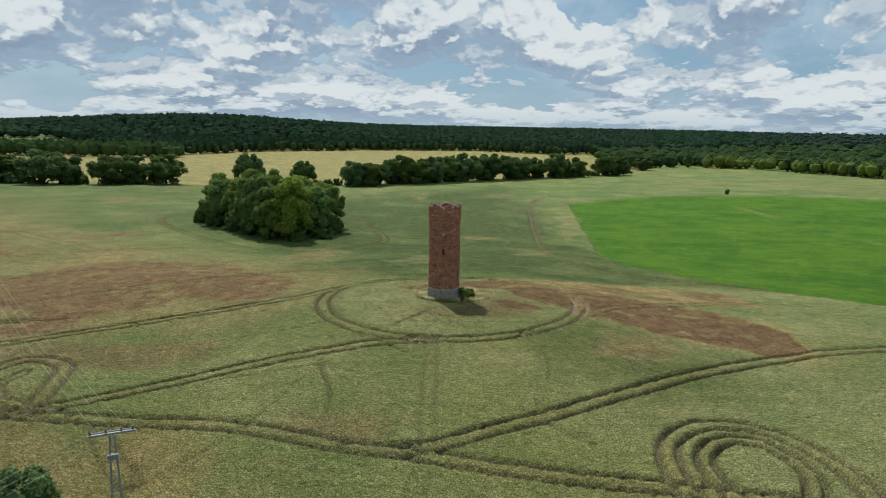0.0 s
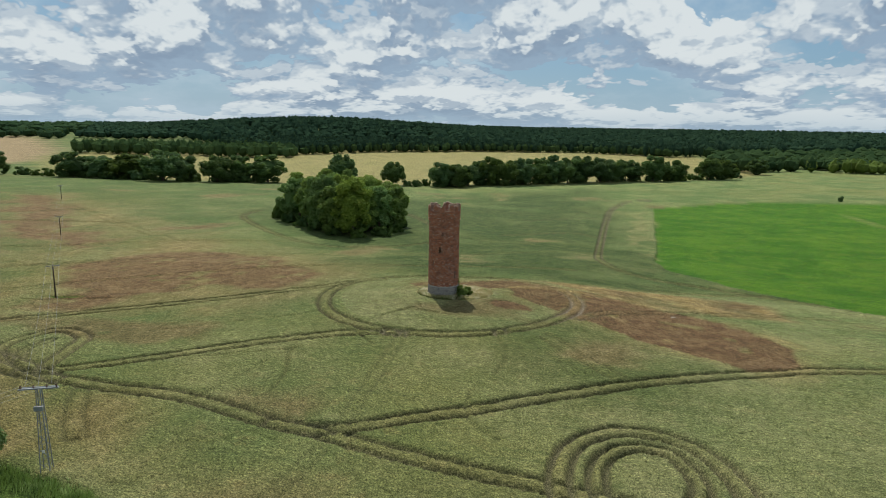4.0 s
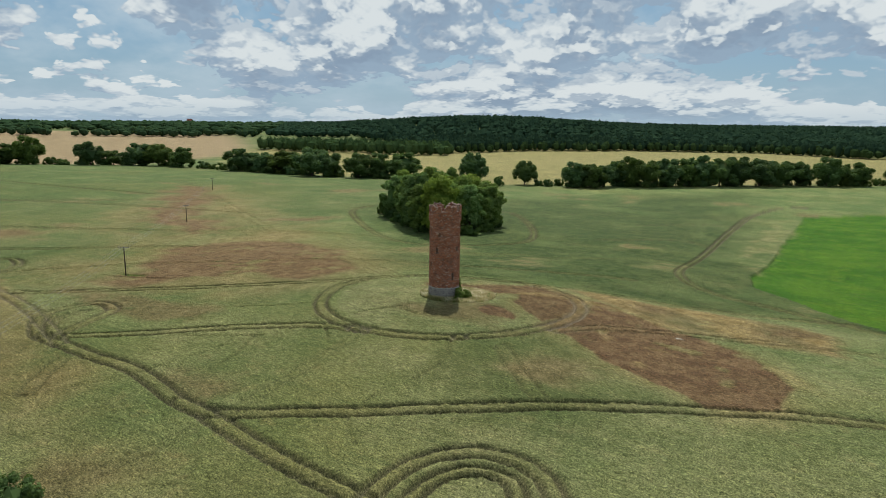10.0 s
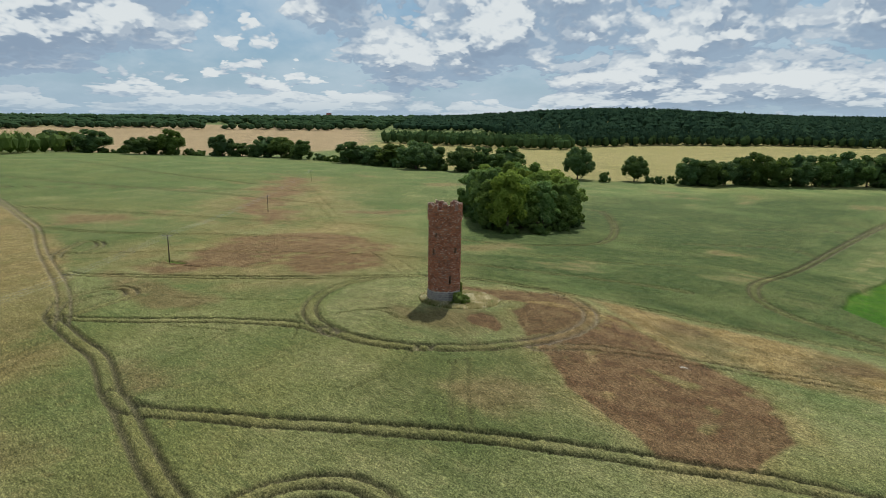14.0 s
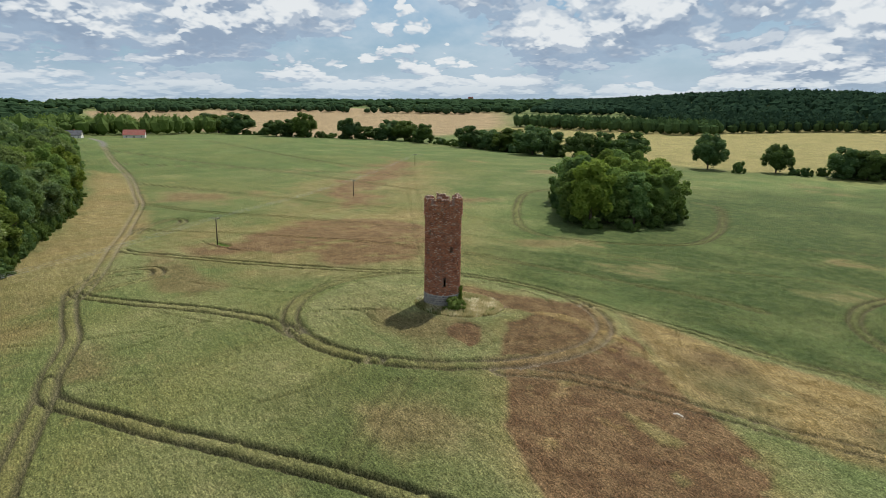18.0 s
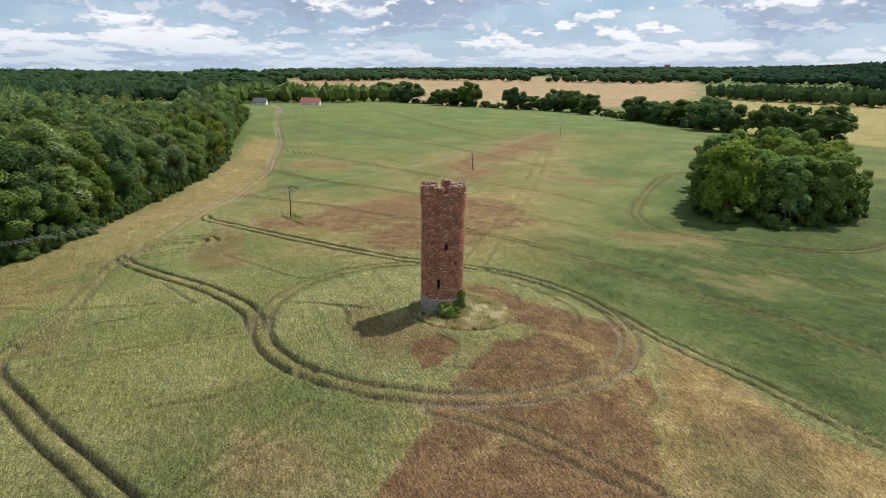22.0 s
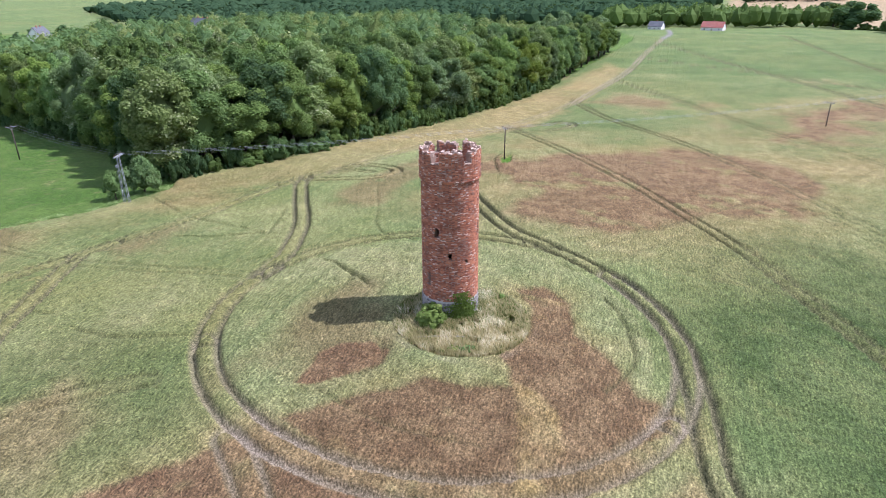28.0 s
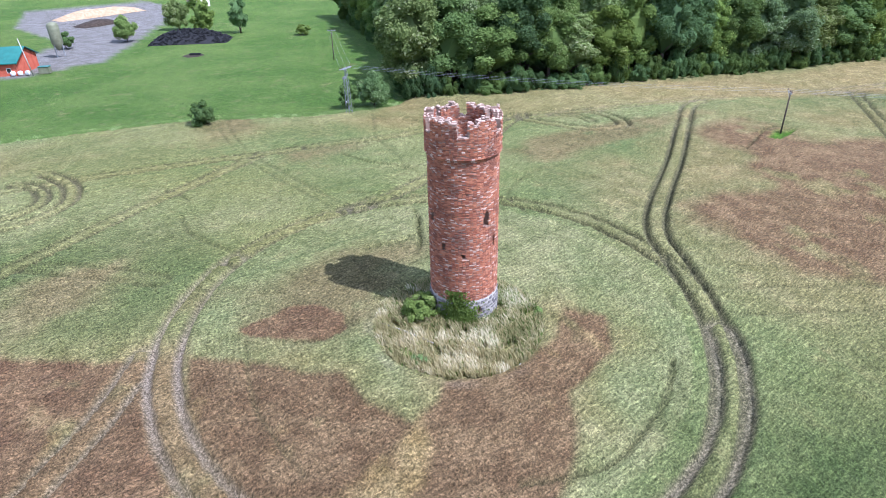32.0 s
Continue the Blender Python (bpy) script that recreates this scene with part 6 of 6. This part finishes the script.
def ivy():
    """Climbing growth on the wall above the bush."""
    rng = np.random.default_rng(61)
    n = 3600
    a = radians(44) + rng.normal(0, 0.26, n) + 0.06 * np.sin(rng.uniform(0, 9, n))
    z = np.abs(rng.normal(0, 1.9, n)) * (1 - 0.5 * np.clip(np.abs(a - radians(38)) / 0.5, 0, 1)) + 0.2
    z = np.clip(z, 0.2, 3.7)
    r = R_SHAFT + 0.12 + np.abs(rng.normal(0, 0.14, n)) + 0.35 * np.clip(1.2 - z, 0, 1) * rng.random(n)
    c = np.stack([r * np.cos(a), r * np.sin(a), z], -1)
    nrm = np.stack([np.cos(a), np.sin(a), 0.3 + 0 * a], -1) + rng.normal(0, 0.5, (n, 3))
    ob = thing("ivy", "dark green climbing ivy on the brick wall", "climbing plant")
    g = Geo()
    for k in range(7):
        b = radians(38) + (k - 3) * 0.07
        g.tube([((R_SHAFT + 0.1) * math.cos(b + 0.03 * math.sin(3 * t + k)), (R_SHAFT + 0.1) * math.sin(b + 0.03 * math.sin(3 * t + k)), 0.1 + t) for t in np.linspace(0, 2.9 - 0.3 * abs(k - 3), 6)], 0.025, 5)
    part("stem", g.mesh("stem", M_BARK), ob, "woody stems")
    part("leaves", mesh_of("ivy_leaves", *leaf_quads(c, nrm, rng.uniform(0.08, 0.17, n), rng), M_LEAF), ob)


ivy()
rail = thing("broken_fence", "fallen weathered wooden fence rail on short posts in dry grass", "fence")
z0 = land_at(6.6, 0.4)
part("rail", Geo().tube([(7.73, -2.4, z0 + 0.45), (6.6, 0.4, z0 + 0.55), (5.45, 3.15, z0 + 0.35)], [0.045, 0.05, 0.04], 7).mesh("rail", M_GREYWOOD, True), rail, "long grey rail")
for x, y in ((7.5, -1.9), (6.55, 0.5), (5.7, 2.6)):
    part("post", Geo().tube([(x, y, z0 - 0.4), (x + 0.03, y, z0 + 0.6)], [0.055, 0.05], 7).mesh("post", M_GREYWOOD, True), rail)
rng = np.random.default_rng(63)
for x, y, s in ((3.0, 7.9, 0.28), (4.2, 7.2, 0.2), (1.2, 8.6, 0.24), (5.0, 1.9, 0.22), (-3.8, 6.0, 0.2), (41.9, 0.7, 0.55)):
    pts = ICO_V * (1 + rng.normal(0, 0.14, (len(ICO_V), 1))) * np.array([s, s * 0.75, s * 0.45])
    thing("boulder", "pale bare field stone lying at the crop's edge" if s < 0.5 else "large pale stone lying in dry brown crop", "stone", m=Matrix.Translation((x, y, land_at(x, y) + (0.15 if s < 0.5 else 0.45))), me=mesh_of("boulder", pts, ICO_F, M_PALE))

# ---------------------------------------------------------------- houses and farm


def house(name, label, x, y, turn, w, d, eave, ridge, wall_mat, roof_mat, over=0.4, windows=3, door=True, chimneys=1, gable_windows=True):
    """A gabled house, its ridge along its own x axis: walls, two roof slopes, windows, door, chimneys."""
    ob = thing(name, label, "building", m=Matrix.Translation((x, y, land_at(x, y) - 0.1)) @ Matrix.Rotation(radians(turn), 4, "Z"))
    a, b = w / 2, d / 2
    g = Geo()
    g.add([(-a, -b, -1), (a, -b, -1), (a, b, -1), (-a, b, -1), (-a, -b, eave), (a, -b, eave), (a, b, eave), (-a, b, eave), (-a, 0, ridge - 0.1), (a, 0, ridge - 0.1)],
          [(0, 1, 5, 4), (2, 3, 7, 6), (1, 2, 6, 9, 5), (3, 0, 4, 8, 7), (0, 3, 2, 1), (4, 5, 9, 8), (6, 7, 8, 9)])
    part("wall", g.mesh("wall", wall_mat), ob)
    drop = over * (ridge - eave) / b
    for s in (-1, 1):
        g = Geo()
        e, t = s * (b + over), 0.22
        g.add([(-a - over, e, eave - drop), (a + over, e, eave - drop), (a + over, 0, ridge), (-a - over, 0, ridge), (-a - over, e, eave - drop + t), (a + over, e, eave - drop + t), (a + over, 0, ridge + t), (-a - over, 0, ridge + t)],
              [(0, 1, 2, 3), (7, 6, 5, 4), (0, 4, 5, 1), (1, 5, 6, 2), (2, 6, 7, 3), (3, 7, 4, 0)])
        part("roof", g.mesh("roof", roof_mat), ob)
    zc = min(1.6, eave * 0.55)
    for s in (-1, 1):
        for k in range(windows):
            px = -a + w * (k + 0.5) / windows
            if door and s < 0 and k == windows // 2:
                part("door", Geo().box((px, s * (b + 0.02), 1.05), (1.0, 0.08, 2.1)).mesh("door", M_DOOR), ob)
                continue
            win = part("window", Geo().box((px, s * (b + 0.01), zc), (1.15, 0.06, 1.25)).mesh("window_frame", M_RENDERED), ob)
            part("pane", Geo().box((px, s * (b + 0.04), zc), (0.95, 0.03, 1.05)).mesh("pane", M_PANE), win)
    if gable_windows:
        for s in (-1, 1):
            win = part("window", Geo().box((s * (a + 0.01), 0, eave + 0.3), (0.06, 1.0, 1.1)).mesh("window_frame", M_RENDERED), ob)
            part("pane", Geo().box((s * (a + 0.04), 0, eave + 0.3), (0.03, 0.8, 0.9)).mesh("pane", M_PANE), win)
    for k in range(chimneys):
        px = (k + 1) * w / (chimneys + 1) - a
        part("chimney", Geo().box((px, 0.3, ridge + 0.35), (0.7, 0.7, 1.5)).mesh("chimney", M_WALL_BRICK), ob, "brick chimney")
    return ob


house("farmhouse", "white farmhouse with a long red tiled roof", -518, 57, 70, 17, 8.5, 3.2, 7.2, M_RENDERED, M_ROOF_RED)
house("cottage", "white cottage with a dark grey roof", -528, 13, 70, 11.5, 8.0, 3.2, 6.8, M_RENDERED, M_ROOF_GREY)
house("barn", "low red barn with a green sheet-metal roof", 27.5, -174, -27, 20, 13, 3.6, 6.4, M_WALL_RED, M_ROOF_GREEN, 0.7, 5, True, 0, False)
house("open_shed", "open machine shed with white canopy roofs", -98, -318, 15, 14, 9, 3.6, 5.4, M_RENDERED, M_ROOF_WHITE, 0.8, 3, False, 0, False)
house("open_shed", "open machine shed with white canopy roofs", -113, -314, 15, 13, 9, 3.6, 5.4, M_RENDERED, M_ROOF_WHITE, 0.8, 3, False, 0, False)
house("workshop", "large workshop with a blue-grey sheet roof", -112, -334, 15, 28, 14, 4.5, 8.5, M_RENDERED, M_ROOF_BLUE, 0.5, 5, True, 0, False)
house("village_house", "red brick village house with red roof", -166, -362, 18, 20, 9, 4.5, 8.5, M_WALL_BRICK, M_ROOF_RED, 0.5, 6)
house("village_house", "brick village house with a red roof", -94, -345, 20, 9, 8, 4, 8, M_WALL_BRICK, M_ROOF_RED, 0.4, 3)
house("village_house", "small white village house with red roof", -64, -292, -60, 8, 6.5, 3.4, 6.4, M_RENDERED, M_ROOF_RED, 0.4, 2)
house("manor", "large house with a long grey roof above the trees", -345, -300, 60, 34, 13, 15, 21, M_RENDERED, M_ROOF_GREY, 0.5, 8, True, 3)
house("village_house", "grey-roofed house among trees", -290, -395, 30, 20, 10, 11, 17, M_RENDERED, M_ROOF_GREY, 0.5, 5, True, 2)
house("village_house", "far white house with a red roof on the wooded ridge", -2050, 1690, 40, 20, 10, 22, 30, M_RENDERED, M_ROOF_RED, 0.8, 4)


def lathe(profile, seg=20):
    g = Geo()
    for r, z in profile:
        g.v += [(r * math.cos(2 * math.pi * i / seg), r * math.sin(2 * math.pi * i / seg), z) for i in range(seg)]
    g.f = [(k * seg + i, k * seg + (i + 1) % seg, (k + 1) * seg + (i + 1) % seg, (k + 1) * seg + i) for k in range(len(profile) - 1) for i in range(seg)]
    return g


silo = thing("silo", "olive-grey feed silo with conical hopper on steel legs", "silo", m=Matrix.Translation((8.5, -188, land_at(8.5, -188))))
part("tank", lathe([(0.35, 2.0), (1.6, 3.9), (1.6, 9.2), (1.2, 9.9), (0.05, 10.2)]).mesh("tank", M_SILO, True), silo)
for k in range(4):
    a = math.pi / 4 + k * math.pi / 2
    part("leg", Geo().tube([(1.5 * math.cos(a), 1.5 * math.sin(a), 0), (1.45 * math.cos(a), 1.45 * math.sin(a), 4.2)], 0.08, 6).mesh("leg", M_STEEL), silo)
chimney = thing("brick_chimney", "old leaning red-brick chimney stump beside the sheds", "chimney", m=Matrix.Translation((-91, -308, land_at(-91, -308))) @ Matrix.Rotation(radians(4), 4, "Y"))
part("shaft", Geo().box((0, 0, 5), (1.4, 1.4, 10.4), taper=0.7).mesh("shaft", M_WALL_BRICK), chimney)
part("plinth", Geo().box((0, 0, 0.8), (2.0, 2.0, 1.8)).mesh("plinth", M_WALL_BRICK), chimney)
post = thing("light_pole", "leaning grey concrete pole beside the red barn", "pole", m=Matrix.Translation((18.5, -160, land_at(18.5, -160))))
part("shaft", Geo().tube([(0, 0, -0.3), (0.9, 0, 9.5)], [0.16, 0.1], 8).mesh("shaft", M_GREYWOOD, True), post)
tank = thing("fuel_tank", "small green-roofed container beside the barn", "container", m=Matrix.Translation((15.5, -161.5, land_at(15.5, -161.5))) @ Matrix.Rotation(radians(-27), 4, "Z"))
part("body", Geo().box((0, 0, 0.9), (2.6, 1.6, 1.7)).mesh("body", M_SILO), tank)
part("lid", Geo().box((0, 0, 1.8), (2.8, 1.8, 0.12)).mesh("lid", M_ROOF_GREEN), tank)
for k in range(3):
    bag = thing("white_sack", "large white bulk bag beside the barn wall", "sack", "bulk bags", m=Matrix.Translation((19.5 + 1.6 * k, -162.2 - 0.8 * k, land_at(19.5, -162) + 0.1)), me=lathe([(0.5, 0), (0.62, 0.35), (0.6, 0.8), (0.4, 1.0), (0.05, 1.05)], 12).mesh("sack", M_ROOF_WHITE, True))


def heap(name, label, x, y, lx, ly, h, mat, turn=0.0):
    rng = np.random.default_rng(int(abs(x * 7 + y)))
    n, m_ = 28, 20
    v = []
    for i in range(n):
        for j in range(m_):
            u, w = i / (n - 1) * 2 - 1, j / (m_ - 1) * 2 - 1
            e = max(0.0, 1 - u * u * (1 if abs(u) < 1 else 9)) * max(0.0, 1 - w * w)
            v.append((u * lx, w * ly, h * e**0.7 * (0.85 + 0.3 * float(value_noise(np.array(u * 3 + x), np.array(w * 3 + y)))) - 0.15 + rng.normal(0, 0.03)))
    f = [(i * m_ + j, (i + 1) * m_ + j, (i + 1) * m_ + j + 1, i * m_ + j + 1) for i in range(n - 1) for j in range(m_ - 1)]
    return thing(name, label, "heap", m=Matrix.Translation((x, y, land_at(x, y))) @ Matrix.Rotation(radians(turn), 4, "Z"), me=mesh_of(name, v, f, mat, True))


heap("compost_heap", "heap of dark compost on the concrete yard", -14, -262, 9, 5, 2.0, M_EARTH, 25)
heap("sand_clamp", "long clamp of pale sand behind the yard", -20, -292, 20, 5, 3.2, M_SAND, 20)


def tyres():
    """A great heap of worn tyres."""
    rng = np.random.default_rng(71)
    ring_seg, tube_seg = 9, 4
    tv = []
    for i in range(ring_seg):
        a = 2 * math.pi * i / ring_seg
        for j in range(tube_seg):
            b = 2 * math.pi * j / tube_seg
            tv.append(((0.36 + 0.14 * math.cos(b)) * math.cos(a), (0.36 + 0.14 * math.cos(b)) * math.sin(a), 0.12 * math.sin(b)))
    tf = [(i * tube_seg + j, ((i + 1) % ring_seg) * tube_seg + j, ((i + 1) % ring_seg) * tube_seg + (j + 1) % tube_seg, i * tube_seg + (j + 1) % tube_seg) for i in range(ring_seg) for j in range(tube_seg)]
    tv, tf = np.array(tv), np.array(tf)
    base = Matrix.Translation((-31, -191, land_at(-31, -191))) @ Matrix.Rotation(radians(-28), 4, "Z")
    mound = thing("tyre_heap", "great heap of worn black tyres beside the farm track", "tyre heap", m=base)
    V, F = [], []
    n = 620
    for k in range(n):
        u, w = rng.uniform(-1, 1), rng.uniform(-1, 1)
        e = max(0.0, 1 - u * u) * max(0.0, 1 - w * w)
        rot = Euler((rng.normal(0, 0.7), rng.normal(0, 0.7), rng.uniform(0, 6))).to_matrix()
        V.append(tv @ np.array(rot).T + (u * 12.5, w * 6, 3.9 * e**0.75 * rng.uniform(0.86, 1.06) + 0.1))
        F.append(tf + k * len(tv))
    tagged(part("tyre_mass", mesh_of("tyre_mass", np.vstack(V), np.vstack(F), M_TYRE, True), mound, "jumbled black tyres"), kind="stuff")
    v, f = [], []
    for i in range(24):
        for j in range(16):
            u, w = i / 23 * 2 - 1, j / 15 * 2 - 1
            v.append((u * 12.8, w * 6.2, 3.6 * (max(0, 1 - u * u) * max(0, 1 - w * w)) ** 0.75 - 0.1))
    f = [(i * 16 + j, (i + 1) * 16 + j, (i + 1) * 16 + j + 1, i * 16 + j + 1) for i in range(23) for j in range(15)]
    part("core", mesh_of("tyre_core", v, f, M_TYRE, True), mound, "packed tyres inside the heap")


tyres()
trough = thing("water_trough", "dark cattle trough on a trodden muddy spot in the meadow", "trough", m=Matrix.Translation((-23.5, -161, land_at(-23.5, -161))) @ Matrix.Rotation(radians(-35), 4, "Z"))
for s in (-1, 1):
    part("side", Geo().box((0, s * 0.4, 0.3), (3.2, 0.08, 0.6)).mesh("side", M_TYRE), trough)
    part("end", Geo().box((s * 1.6, 0, 0.3), (0.08, 0.8, 0.6)).mesh("end", M_TYRE), trough)
part("bottom", Geo().box((0, 0, 0.08), (3.2, 0.8, 0.1)).mesh("bottom", M_TYRE), trough)
tagged(new("muddy_patch", lathe([(3.0, 0.02), (2.0, 0.08), (0.05, 0.1)], 18).mesh("muddy_patch", M_EARTH, True)), "bare muddy ground round the trough", "mud", kind="structure").matrix_basis = Matrix.Translation((-23, -161.2, land_at(-23, -161.2)))

# the trees from which the others were copied stand in the depths of the wood
random.seed(77)
for k, ob in enumerate(PROTOTYPES):
    x, y = -115 - 11.0 * (k % 6), -118 - 10.0 * (k // 6)
    ob.matrix_basis = Matrix.Translation((x, y, land_at(x, y)))
